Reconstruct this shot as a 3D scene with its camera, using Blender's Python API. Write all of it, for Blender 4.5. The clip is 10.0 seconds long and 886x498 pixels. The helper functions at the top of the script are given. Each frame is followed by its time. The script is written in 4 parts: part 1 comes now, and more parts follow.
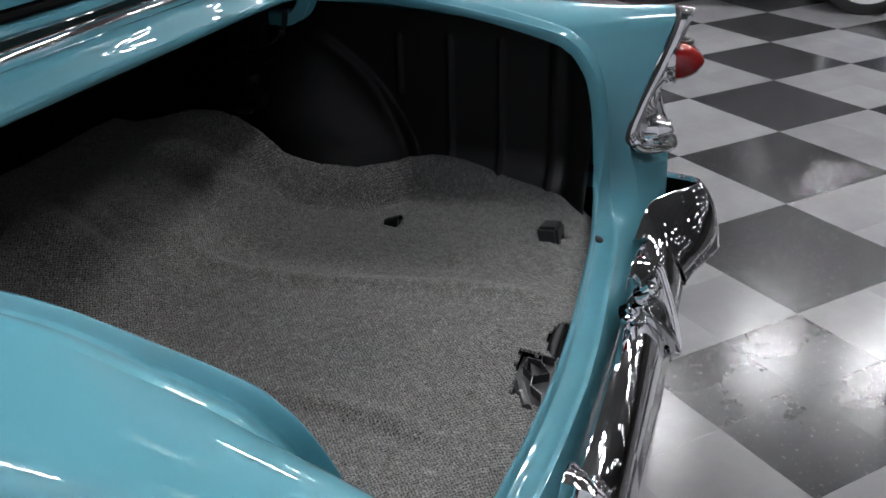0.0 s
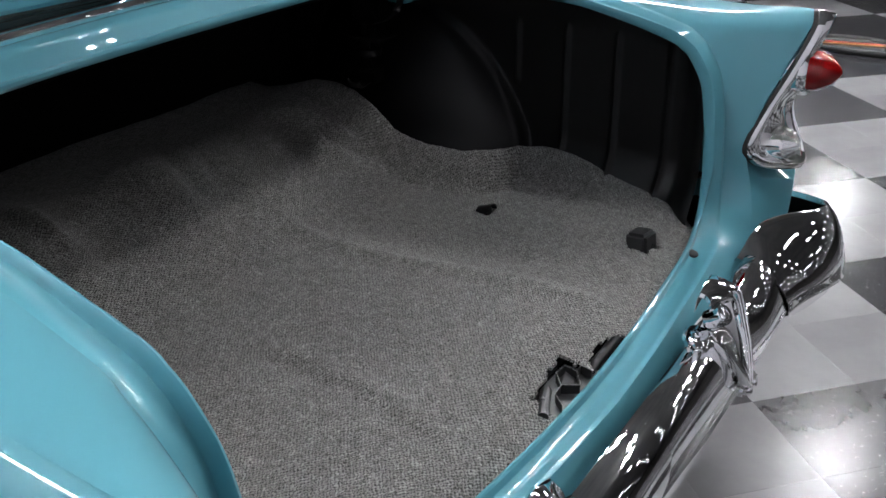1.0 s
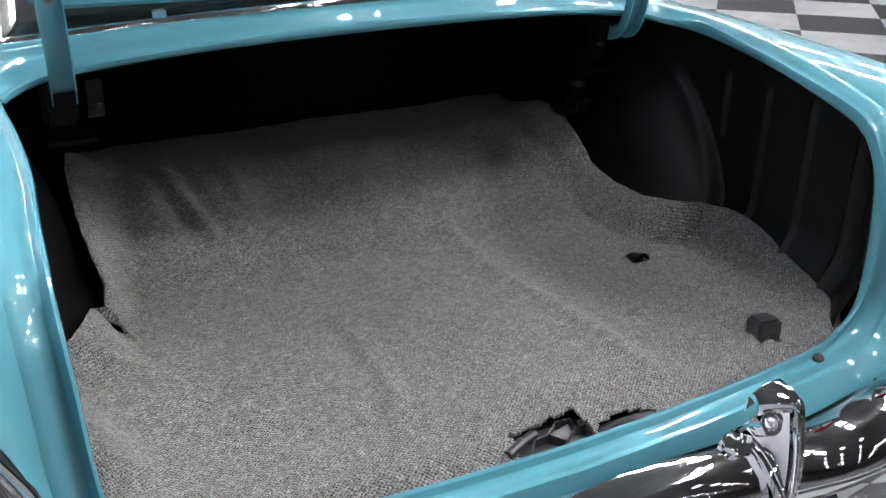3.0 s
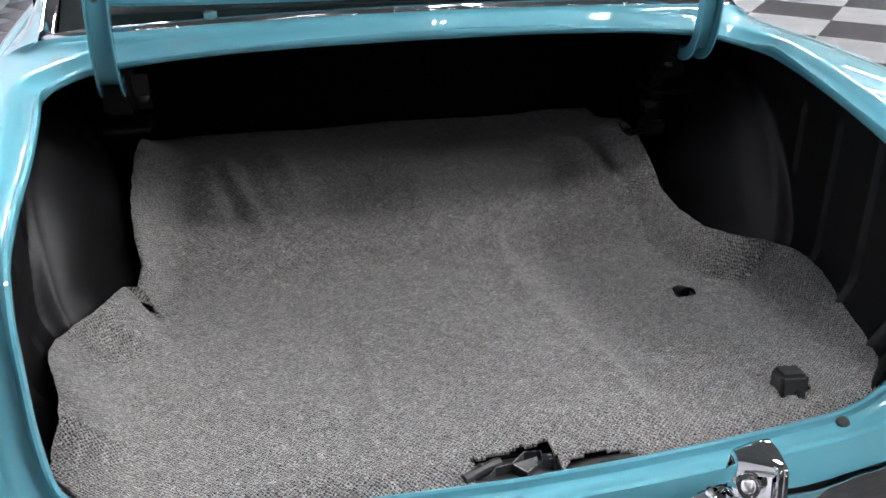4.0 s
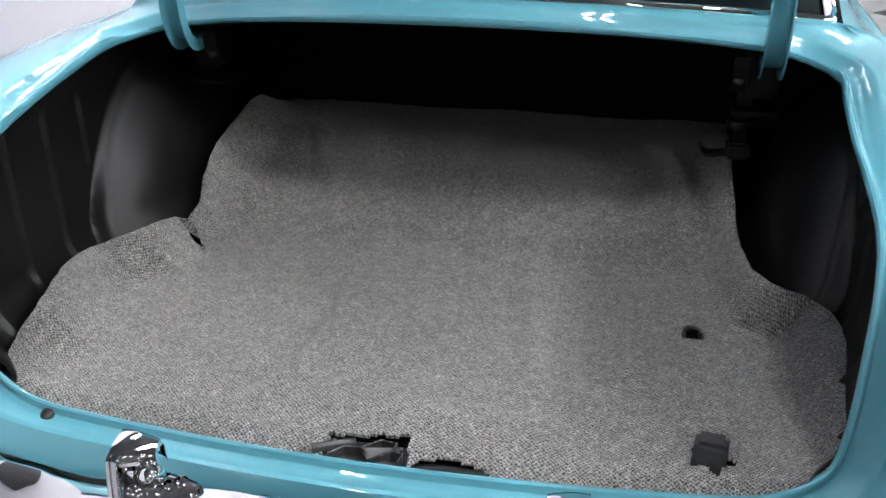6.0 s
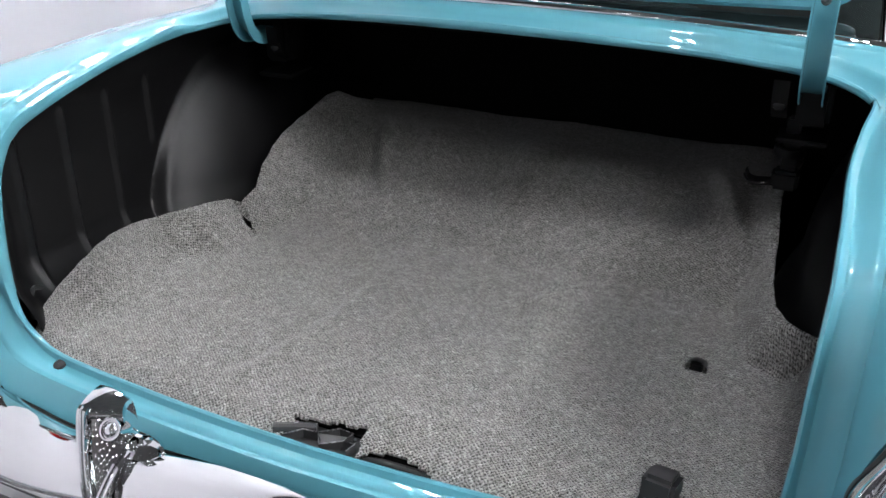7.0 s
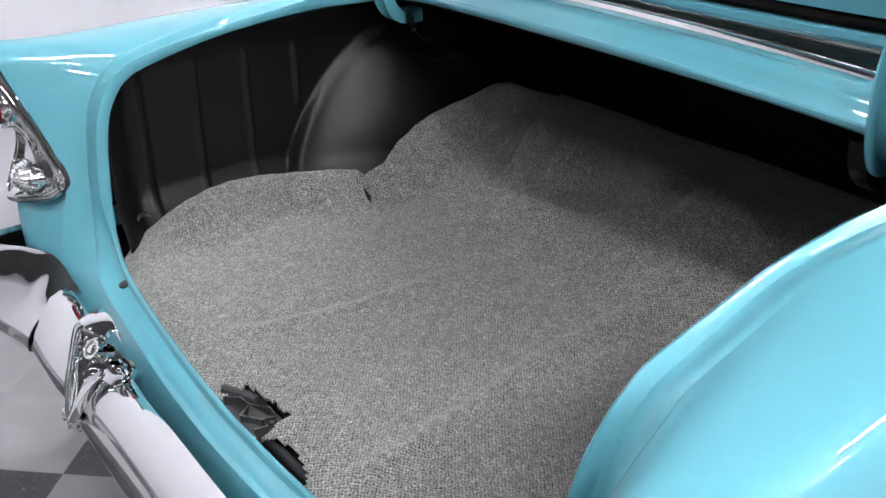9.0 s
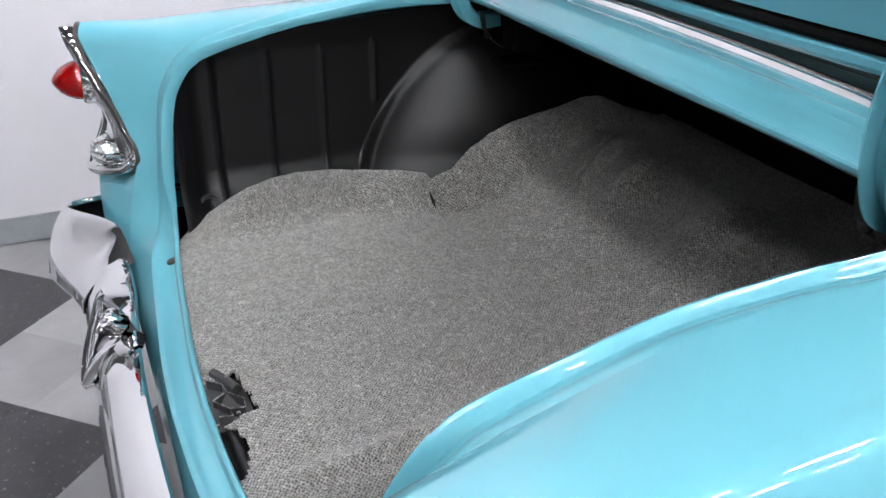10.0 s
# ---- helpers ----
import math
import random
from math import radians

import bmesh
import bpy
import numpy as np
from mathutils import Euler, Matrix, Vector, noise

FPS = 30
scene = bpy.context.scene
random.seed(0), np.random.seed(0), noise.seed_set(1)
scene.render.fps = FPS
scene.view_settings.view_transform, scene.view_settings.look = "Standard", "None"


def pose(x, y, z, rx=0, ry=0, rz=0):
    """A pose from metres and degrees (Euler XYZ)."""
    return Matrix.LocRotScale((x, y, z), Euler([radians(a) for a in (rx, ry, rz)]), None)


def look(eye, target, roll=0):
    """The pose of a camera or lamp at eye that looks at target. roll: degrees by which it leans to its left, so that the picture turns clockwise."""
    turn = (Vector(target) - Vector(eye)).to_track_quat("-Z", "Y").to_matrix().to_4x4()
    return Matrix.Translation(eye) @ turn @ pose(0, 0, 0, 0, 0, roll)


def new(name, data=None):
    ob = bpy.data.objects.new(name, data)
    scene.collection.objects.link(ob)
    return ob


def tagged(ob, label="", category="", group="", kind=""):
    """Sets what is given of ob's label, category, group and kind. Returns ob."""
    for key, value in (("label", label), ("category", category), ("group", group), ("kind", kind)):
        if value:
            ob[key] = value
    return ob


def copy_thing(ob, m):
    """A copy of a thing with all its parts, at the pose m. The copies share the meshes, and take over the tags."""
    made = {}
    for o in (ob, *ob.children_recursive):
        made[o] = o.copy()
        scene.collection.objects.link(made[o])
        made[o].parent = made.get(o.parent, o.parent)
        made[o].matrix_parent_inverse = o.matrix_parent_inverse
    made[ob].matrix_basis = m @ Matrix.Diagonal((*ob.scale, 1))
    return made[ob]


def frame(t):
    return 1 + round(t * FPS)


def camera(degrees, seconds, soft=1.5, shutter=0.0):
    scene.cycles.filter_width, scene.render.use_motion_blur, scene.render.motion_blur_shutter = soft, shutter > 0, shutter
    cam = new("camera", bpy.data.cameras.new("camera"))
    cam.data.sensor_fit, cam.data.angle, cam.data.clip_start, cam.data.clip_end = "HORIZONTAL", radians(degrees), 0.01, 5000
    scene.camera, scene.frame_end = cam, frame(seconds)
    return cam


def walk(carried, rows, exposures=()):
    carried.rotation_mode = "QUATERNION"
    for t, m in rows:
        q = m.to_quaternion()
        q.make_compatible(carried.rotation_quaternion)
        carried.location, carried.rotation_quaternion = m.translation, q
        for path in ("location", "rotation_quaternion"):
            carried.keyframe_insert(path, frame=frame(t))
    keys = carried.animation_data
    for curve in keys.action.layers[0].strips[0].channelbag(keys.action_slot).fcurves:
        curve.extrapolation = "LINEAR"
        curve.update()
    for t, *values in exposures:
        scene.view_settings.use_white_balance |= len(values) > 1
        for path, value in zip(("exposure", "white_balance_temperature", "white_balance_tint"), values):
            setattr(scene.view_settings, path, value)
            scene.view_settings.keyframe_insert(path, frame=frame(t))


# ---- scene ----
cam = camera(51.0, 10.0, soft=1.6)
PATH = [
    (0, (-1.282, -0.273, 1.458), (0.409, 0.309, 0.568), -1.5),
    (0.5, (-1.207, -0.396, 1.446), (0.392, 0.387, 0.54), -1.4),
    (1, (-1.129, -0.513, 1.441), (0.352, 0.479, 0.534), -1.0),
    (1.5, (-1.053, -0.644, 1.452), (0.295, 0.528, 0.553), -0.8),
    (2, (-0.953, -0.762, 1.464), (0.238, 0.573, 0.57), -0.5),
    (2.5, (-0.835, -0.871, 1.461), (0.182, 0.607, 0.577), 0.2),
    (3, (-0.695, -0.978, 1.468), (0.109, 0.635, 0.602), 0.2),
    (4.5, (-0.206, -1.09, 1.49), (0.018, 0.693, 0.614), -0.2),
    (5, (-0.017, -1.108, 1.491), (-0.007, 0.681, 0.597), -0.3),
    (6.5, (0.527, -1.051, 1.471), (-0.052, 0.655, 0.603), -0.3),
    (7, (0.672, -0.994, 1.464), (-0.093, 0.644, 0.608), -0.1),
    (7.5, (0.816, -0.887, 1.463), (-0.129, 0.651, 0.602), -0.0),
    (8, (0.963, -0.774, 1.46), (-0.158, 0.643, 0.602), 0.2),
    (8.5, (1.083, -0.647, 1.467), (-0.203, 0.615, 0.592), 0.15),
    (9, (1.153, -0.484, 1.472), (-0.279, 0.602, 0.574), 0.2),
    (9.5, (1.21, -0.32, 1.468), (-0.345, 0.584, 0.564), 0.45),
    (10, (1.278, -0.15, 1.454), (-0.392, 0.551, 0.563), 0.2),
]
walk(cam, [(t, look(eye, target, roll)) for t, eye, target, roll in PATH],
     exposures=[(0, -0.7), (1, -0.4), (2.5, 0.1), (5, 0.25), (7.5, 0.25), (10, 0.2)])

# ---- world and lamps ----
world = bpy.data.worlds.new("showroom_world")
world.use_nodes = True
world.node_tree.nodes["Background"].inputs[0].default_value = (0.55, 0.6, 0.7, 1)
world.node_tree.nodes["Background"].inputs[1].default_value = 0.02
scene.world = world
LAMP = 330.0

# ---- materials ----


def mat(name, color, rough=0.5, metal=0.0, coat=0.0, spec=0.5):
    m = bpy.data.materials.new(name)
    m.use_nodes = True
    b = m.node_tree.nodes["Principled BSDF"]
    b.inputs["Base Color"].default_value = (*color, 1)
    b.inputs["Roughness"].default_value = rough
    b.inputs["Metallic"].default_value = metal
    b.inputs["Coat Weight"].default_value = coat
    b.inputs["Coat Roughness"].default_value = 0.02
    b.inputs["Specular IOR Level"].default_value = spec
    return m


def nodes_of(m):
    return m.node_tree.nodes, m.node_tree.links, m.node_tree.nodes["Principled BSDF"]


def node(m, kind, **values):
    n = m.node_tree.nodes.new(kind)
    for key, value in values.items():
        n.inputs[key.replace("_", " ")].default_value = value
    return n


def coords(m):
    return node(m, "ShaderNodeTexCoord").outputs["Object"]


def noise_of(m, scale, detail=3.0, rough=0.5, vec=None):
    n = node(m, "ShaderNodeTexNoise", Scale=scale, Detail=detail, Roughness=rough)
    m.node_tree.links.new(vec or coords(m), n.inputs["Vector"])
    return n.outputs["Fac"]


def ramp(m, fac, stops):
    n = node(m, "ShaderNodeValToRGB")
    while len(n.color_ramp.elements) < len(stops):
        n.color_ramp.elements.new(0.5)
    for e, (p, c) in zip(n.color_ramp.elements, stops):
        e.position, e.color = p, (*c, 1) if len(c) == 3 else c
    m.node_tree.links.new(fac, n.inputs["Fac"])
    return n.outputs["Color"]


def math_of(m, op, a, b=None):
    n = node(m, "ShaderNodeMath")
    n.operation = op
    for k, v in enumerate((a, b)):
        if v is None:
            continue
        if isinstance(v, (int, float)):
            n.inputs[k].default_value = v
        else:
            m.node_tree.links.new(v, n.inputs[k])
    return n.outputs[0]


def bump_of(m, height, strength=0.2, dist=0.001):
    n = node(m, "ShaderNodeBump", Strength=strength, Distance=dist)
    m.node_tree.links.new(height, n.inputs["Height"])
    return n.outputs["Normal"]


def link(m, out, socket):
    m.node_tree.links.new(out, m.node_tree.nodes["Principled BSDF"].inputs[socket])


def grey3(v):
    return (v, v, v)


paint = mat("turquoise_paint", (0.085, 0.3, 0.362), 0.42, 0.0, 1.0, spec=0.15)
link(paint, ramp(paint, noise_of(paint, 2.5, 2), [(0.3, (0.088, 0.28, 0.342)), (0.7, (0.096, 0.298, 0.364))]), "Base Color")
link(paint, bump_of(paint, noise_of(paint, 260, 2), 0.02, 0.0005), "Coat Normal")

chrome = mat("chrome", (0.86, 0.87, 0.88), 0.035, 1.0)
link(chrome, bump_of(chrome, noise_of(chrome, 14, 2), 0.06, 0.004), "Normal")
link(chrome, math_of(chrome, "MULTIPLY", noise_of(chrome, 60, 4), 0.07), "Roughness")

black_paint = mat("black_trunk_paint", (0.0035, 0.0035, 0.0039), 0.4, spec=0.26)
link(black_paint, bump_of(black_paint, noise_of(black_paint, 420, 3), 0.14, 0.0006), "Normal")
link(black_paint, ramp(black_paint, noise_of(black_paint, 9, 4), [(0.3, grey3(0.4)), (0.7, grey3(0.47))]), "Roughness")

black_board = mat("black_fibreboard", (0.003, 0.003, 0.003), 0.9, spec=0.08)
link(black_board, bump_of(black_board, noise_of(black_board, 300, 3), 0.3, 0.001), "Normal")

rubber = mat("black_rubber", (0.014, 0.014, 0.014), 0.6)
link(rubber, bump_of(rubber, noise_of(rubber, 500, 2), 0.2, 0.0005), "Normal")

carpet_mat = mat("grey_loop_carpet", (0.13, 0.125, 0.115), 0.95, spec=0.1)


def build_carpet_material(m):
    tc = node(m, "ShaderNodeTexCoord").outputs["UV"]
    warp = node(m, "ShaderNodeTexNoise", Scale=7.0, Detail=2.0)
    m.node_tree.links.new(tc, warp.inputs["Vector"])
    mix = node(m, "ShaderNodeMix")
    mix.data_type = "VECTOR"
    mix.inputs["Factor"].default_value = 0.014
    m.node_tree.links.new(tc, mix.inputs[4])
    m.node_tree.links.new(warp.outputs["Color"], mix.inputs[5])
    jitter = node(m, "ShaderNodeTexNoise", Scale=150.0, Detail=2.0)
    m.node_tree.links.new(tc, jitter.inputs["Vector"])
    uneven = node(m, "ShaderNodeMix")
    uneven.data_type = "VECTOR"
    uneven.inputs["Factor"].default_value = 0.009
    m.node_tree.links.new(mix.outputs[1], uneven.inputs[4])
    m.node_tree.links.new(jitter.outputs["Color"], uneven.inputs[5])
    mp = node(m, "ShaderNodeMapping")
    mp.inputs["Scale"].default_value = (1.05, 1.3, 1.0)
    m.node_tree.links.new(uneven.outputs[1], mp.inputs["Vector"])
    cut = node(m, "ShaderNodeSeparateXYZ")
    m.node_tree.links.new(mp.outputs[0], cut.inputs[0])
    across = math_of(m, "COSINE", math_of(m, "MULTIPLY", cut.outputs[0], 760.0))
    along = math_of(m, "COSINE", math_of(m, "MULTIPLY", cut.outputs[1], 760.0))
    lattice = math_of(m, "MULTIPLY", across, along)
    fuzz = math_of(m, "MULTIPLY", math_of(m, "SUBTRACT", noise_of(m, 420, 3, 0.6), 0.5), 3.2)
    loop = ramp(m, math_of(m, "MULTIPLY", math_of(m, "ADD", math_of(m, "ADD", math_of(m, "MULTIPLY", lattice, 0.85), fuzz), 1.0), 0.5), [(0.12, grey3(0.05)), (0.44, grey3(0.52)), (0.72, grey3(1.08))])
    v = node(m, "ShaderNodeTexVoronoi", Scale=190.0, Randomness=0.4)
    m.node_tree.links.new(mp.outputs[0], v.inputs["Vector"])
    tone = node(m, "ShaderNodeSeparateColor")
    m.node_tree.links.new(v.outputs["Color"], tone.inputs[0])
    shade = ramp(m, tone.outputs[0], [(0.0, (0.179, 0.174, 0.163)), (0.5, (0.263, 0.256, 0.242)), (0.85, (0.315, 0.307, 0.292)), (1.0, (0.4, 0.39, 0.373))])
    big = ramp(m, noise_of(m, 45, 6, 0.78), [(0.3, grey3(0.68)), (0.7, grey3(1.3))])
    mul = node(m, "ShaderNodeMix")
    mul.data_type, mul.blend_type = "RGBA", "MULTIPLY"
    mul.inputs["Factor"].default_value = 1.0
    m.node_tree.links.new(shade, mul.inputs[6])
    m.node_tree.links.new(big, mul.inputs[7])
    mul2 = node(m, "ShaderNodeMix")
    mul2.data_type, mul2.blend_type = "RGBA", "MULTIPLY"
    mul2.inputs["Factor"].default_value = 0.95
    m.node_tree.links.new(mul.outputs[2], mul2.inputs[6])
    m.node_tree.links.new(loop, mul2.inputs[7])
    link(m, mul2.outputs[2], "Base Color")
    link(m, bump_of(m, loop, 1.0, 0.002), "Normal")
    b = m.node_tree.nodes["Principled BSDF"]
    b.inputs["Sheen Weight"].default_value = 0.3
    b.inputs["Sheen Roughness"].default_value = 0.5


build_carpet_material(carpet_mat)

worn_steel = mat("worn_steel", (0.3, 0.29, 0.28), 0.3, 1.0)
link(worn_steel, ramp(worn_steel, noise_of(worn_steel, 150, 4), [(0.35, grey3(0.08)), (0.65, grey3(0.42))]), "Base Color")
black_plastic = mat("black_plastic", (0.03, 0.03, 0.031), 0.38)
link(black_plastic, bump_of(black_plastic, noise_of(black_plastic, 300, 3), 0.2, 0.0006), "Normal")
dark_paint = mat("dark_paint", (0.008, 0.008, 0.012), 0.2, 0.0, 1.0)
blue_paint = mat("blue_paint", (0.02, 0.025, 0.16), 0.3, 0.0, 0.5)
smoked = mat("smoked_plastic", (0.09, 0.09, 0.09), 0.15)
# orange and red reflected glow, put into plain colour
orange_glow_paint = mat("orange_glow", (0.8, 0.35, 0.12), 0.3)
red_glow_paint = mat("red_glow", (0.6, 0.06, 0.04), 0.3)

red_lens = mat("red_lens", (0.22, 0.0005, 0.001), 0.05, 0.0, 0.4)
red_lens.node_tree.nodes["Principled BSDF"].inputs["Transmission Weight"].default_value = 0.05
clear_lens = mat("clear_lens", (0.8, 0.82, 0.83), 0.06, 0.75, 1.0)
clear_lens.node_tree.nodes["Principled BSDF"].inputs["Transmission Weight"].default_value = 0.25
glass = mat("window_glass", (0.01, 0.014, 0.014), 0.02, 0.0, 1.0)


def tile_material(name, lo, hi, fleck, fleck_amount):
    m = mat(name, lo, 0.16, spec=0.42)
    base = ramp(m, noise_of(m, 4, 5, 0.65), [(0.3, lo), (0.7, hi)])
    spots = ramp(m, noise_of(m, 55, 6, 0.8), [(fleck_amount, grey3(0.0)), (fleck_amount + 0.06, grey3(1.0))])
    mix = node(m, "ShaderNodeMix")
    mix.data_type = "RGBA"
    m.node_tree.links.new(spots, mix.inputs["Factor"])
    m.node_tree.links.new(base, mix.inputs[6])
    mix.inputs[7].default_value = (*fleck, 1)
    info = node(m, "ShaderNodeObjectInfo")
    hue = node(m, "ShaderNodeHueSaturation")
    m.node_tree.links.new(mix.outputs[2], hue.inputs["Color"])
    m.node_tree.links.new(math_of(m, "MULTIPLY_ADD", info.outputs["Random"], 0.2), hue.inputs["Value"])
    hue.inputs["Value"].links[0].from_node.inputs[2].default_value = 0.9
    link(m, hue.outputs["Color"], "Base Color")
    link(m, ramp(m, noise_of(m, 6, 5, 0.7), [(0.3, grey3(0.18)), (0.75, grey3(0.205))]), "Roughness")
    link(m, bump_of(m, noise_of(m, 9, 3), 0.012, 0.001), "Normal")
    return m


tile_dark = tile_material("dark_vinyl_tile", (0.018, 0.0175, 0.02), (0.034, 0.033, 0.036), (0.19, 0.19, 0.2), 0.6)
tile_light = tile_material("light_vinyl_tile", (0.165, 0.165, 0.17), (0.21, 0.21, 0.215), (0.15, 0.15, 0.155), 0.68)
hall_paint = mat("grey_hall_paint", (0.14, 0.135, 0.13), 0.7)
link(hall_paint, ramp(hall_paint, noise_of(hall_paint, 0.7, 4), [(0.3, (0.11, 0.107, 0.104)), (0.7, (0.17, 0.165, 0.16))]), "Base Color")
wall_paint = mat("white_wall_paint", (0.72, 0.72, 0.74), 0.6)
link(wall_paint, bump_of(wall_paint, noise_of(wall_paint, 160, 3), 0.1, 0.001), "Normal")
link(wall_paint, ramp(wall_paint, noise_of(wall_paint, 0.8, 4), [(0.3, (0.475, 0.468, 0.505)), (0.7, (0.51, 0.503, 0.54))]), "Base Color")
grey_base = mat("grey_vinyl_base", (0.2, 0.21, 0.23), 0.45)
link(grey_base, ramp(grey_base, noise_of(grey_base, 12, 4), [(0.3, (0.18, 0.19, 0.21)), (0.7, (0.23, 0.24, 0.26))]), "Base Color")
dark_ceiling = mat("dark_ceiling_paint", (0.1, 0.098, 0.098), 0.8)
link(dark_ceiling, ramp(dark_ceiling, noise_of(dark_ceiling, 2, 4), [(0.3, grey3(0.08)), (0.7, (0.115, 0.112, 0.11))]), "Base Color")
lamp_glow = bpy.data.materials.new("lamp_glow")
lamp_glow.use_nodes = True
lamp_glow.node_tree.nodes.remove(lamp_glow.node_tree.nodes["Principled BSDF"])
em = lamp_glow.node_tree.nodes.new("ShaderNodeEmission")
em.inputs[0].default_value = (0.97, 0.97, 1.0, 1)
em.inputs[1].default_value = LAMP
lamp_glow.node_tree.links.new(em.outputs[0], lamp_glow.node_tree.nodes["Material Output"].inputs[0])
spot_glow = lamp_glow.copy()
spot_glow.name = "spot_glow"
spot_glow.node_tree.nodes["Emission"].inputs[1].default_value = 0.15 * LAMP
lamp_white = mat("lamp_housing", (0.6, 0.6, 0.6), 0.5)

# ---- mesh helpers ----


def part(name, bm, material, parent=None, label="", smooth=True, fix=True):
    if fix:
        bmesh.ops.recalc_face_normals(bm, faces=bm.faces[:])
    me = bpy.data.meshes.new(name)
    bm.to_mesh(me)
    bm.free()
    me.materials.append(material)
    if smooth:
        me.polygons.foreach_set("use_smooth", [True] * len(me.polygons))
        me.set_sharp_from_angle(angle=radians(38))
    ob = new(name, me)
    ob.parent = parent
    return tagged(ob, label)


def catmull(pts, per=8):
    """A smooth line through points."""
    p = [Vector(q) for q in pts]
    p = [p[0] * 2 - p[1]] + p + [p[-1] * 2 - p[-2]]
    out = []
    for k in range(1, len(p) - 2):
        a, b, c, d = p[k - 1 : k + 3]
        for n in range(per):
            t = n / per
            out.append(0.5 * (2 * b + (c - a) * t + (2 * a - 5 * b + 4 * c - d) * t * t + (3 * b - a - 3 * c + d) * t ** 3))
    return out + [p[-2]]


def sheet(rows, bm=None, ring=False, closed=False):
    """A skin over rows of points. ring: each row closes on itself. closed: the last row joins the first."""
    bm = bm or bmesh.new()
    v = [[bm.verts.new(p) for p in r] for r in rows]
    for k in range(len(v) - (0 if closed else 1)):
        a, b = v[k], v[(k + 1) % len(v)]
        for n in range(len(a) - (0 if ring else 1)):
            q = (a[n], a[(n + 1) % len(a)], b[(n + 1) % len(a)], b[n])
            try:
                bm.faces.new(q)
            except ValueError:
                pass
    return bm


def thick(bm, depth):
    """Gives a skin some thickness."""
    bmesh.ops.recalc_face_normals(bm, faces=bm.faces[:])
    bmesh.ops.solidify(bm, geom=bm.faces[:], thickness=depth)
    return bm


def block(lo, hi, bevel=0.0, bm=None):
    bm = bm or bmesh.new()
    made = bmesh.ops.create_cube(bm, size=1.0)["verts"]
    lo, hi = Vector(lo), Vector(hi)
    for v in made:
        v.co = Vector([(lo[k] + hi[k]) / 2 + v.co[k] * (hi[k] - lo[k]) for k in range(3)])
    if bevel:
        edges = {e for v in made for e in v.link_edges}
        bmesh.ops.bevel(bm, geom=list(edges), offset=bevel, segments=2, affect="EDGES")
    return bm


def turned(profile, axis_pose, sides=24, bm=None):
    """A body of revolution from (radius, height) pairs, set by a pose whose z is its axis."""
    rows = []
    for r, h in profile:
        rows.append([axis_pose @ Vector((r * math.cos(2 * math.pi * k / sides), r * math.sin(2 * math.pi * k / sides), h)) for k in range(sides)])
    bm = sheet(rows, bm, ring=True)
    bmesh.ops.remove_doubles(bm, verts=bm.verts[:], dist=1e-5)
    return bm


def tube(points, radius, sides=10, bm=None, squash=1.0):
    """A bar along a line of points."""
    pts = [Vector(p) for p in points]
    rows = []
    up = Vector((0.3, 0.2, 1)).normalized()
    for k, p in enumerate(pts):
        t = (pts[min(k + 1, len(pts) - 1)] - pts[max(k - 1, 0)]).normalized()
        a = t.cross(up).normalized()
        b = a.cross(t)
        rows.append([p + radius * (a * math.cos(2 * math.pi * n / sides) + squash * b * math.sin(2 * math.pi * n / sides)) for n in range(sides)])
    bm = sheet(rows, bm, ring=True)
    for r in (rows[0], rows[-1]):
        try:
            bm.faces.new([bm.verts.new(q) for q in r])
        except ValueError:
            pass
    bmesh.ops.remove_doubles(bm, verts=bm.verts[:], dist=1e-6)
    return bm


def mirror(points):
    return [Vector((-p[0], p[1], p[2])) for p in points]


def table(x, pairs):
    """Straight lines between (x, value...) rows."""
    if x <= pairs[0][0]:
        return pairs[0][1:]
    for a, b in zip(pairs[:-1], pairs[1:]):
        if x <= b[0]:
            t = (x - a[0]) / (b[0] - a[0])
            return tuple(u + (w - u) * t for u, w in zip(a[1:], b[1:]))
    return pairs[-1][1:]


def smooth01(t):
    t = min(1.0, max(0.0, t))
    return t * t * (3 - 2 * t)


# ---- the showroom ----
WALL_X = -2.072
HALL = (WALL_X, 26.0, -26.0, 12.0, 4.4)
part("wall_west", block((WALL_X - 0.15, HALL[2], 0), (WALL_X, HALL[3], HALL[4])), wall_paint, smooth=False)
part("wall_east", block((HALL[1], HALL[2], 0), (HALL[1] + 0.15, HALL[3], HALL[4])), hall_paint, smooth=False)
part("wall_south", block((WALL_X - 0.15, HALL[2] - 0.15, 0), (HALL[1] + 0.15, HALL[2], HALL[4])), hall_paint, smooth=False)
part("wall_north", block((WALL_X - 0.15, HALL[3], 0), (HALL[1] + 0.15, HALL[3] + 0.15, HALL[4])), hall_paint, smooth=False)
part("ceiling", block((WALL_X - 0.15, HALL[2] - 0.15, HALL[4]), (HALL[1] + 0.15, HALL[3] + 0.15, HALL[4] + 0.15)), dark_ceiling, smooth=False)
part("baseboard", block((WALL_X, HALL[2], 0.003), (WALL_X + 0.012, HALL[3], 0.1), 0.003), grey_base, smooth=False)
floor = part("floor", block((WALL_X - 0.15, HALL[2] - 0.15, -0.2), (HALL[1] + 0.15, HALL[3] + 0.15, -0.006)), grey_base, smooth=False)
for n in ("wall_west", "wall_east", "wall_south", "wall_north", "ceiling", "baseboard", "floor"):
    tagged(bpy.data.objects[n], {"floor": "checkered grey and black vinyl tile floor", "ceiling": "dark painted showroom ceiling", "baseboard": "grey vinyl cove baseboard", "wall_west": "plain white painted showroom wall"}.get(n, "plain dark grey wall of the hall"), n.split("_")[0], kind="structure")

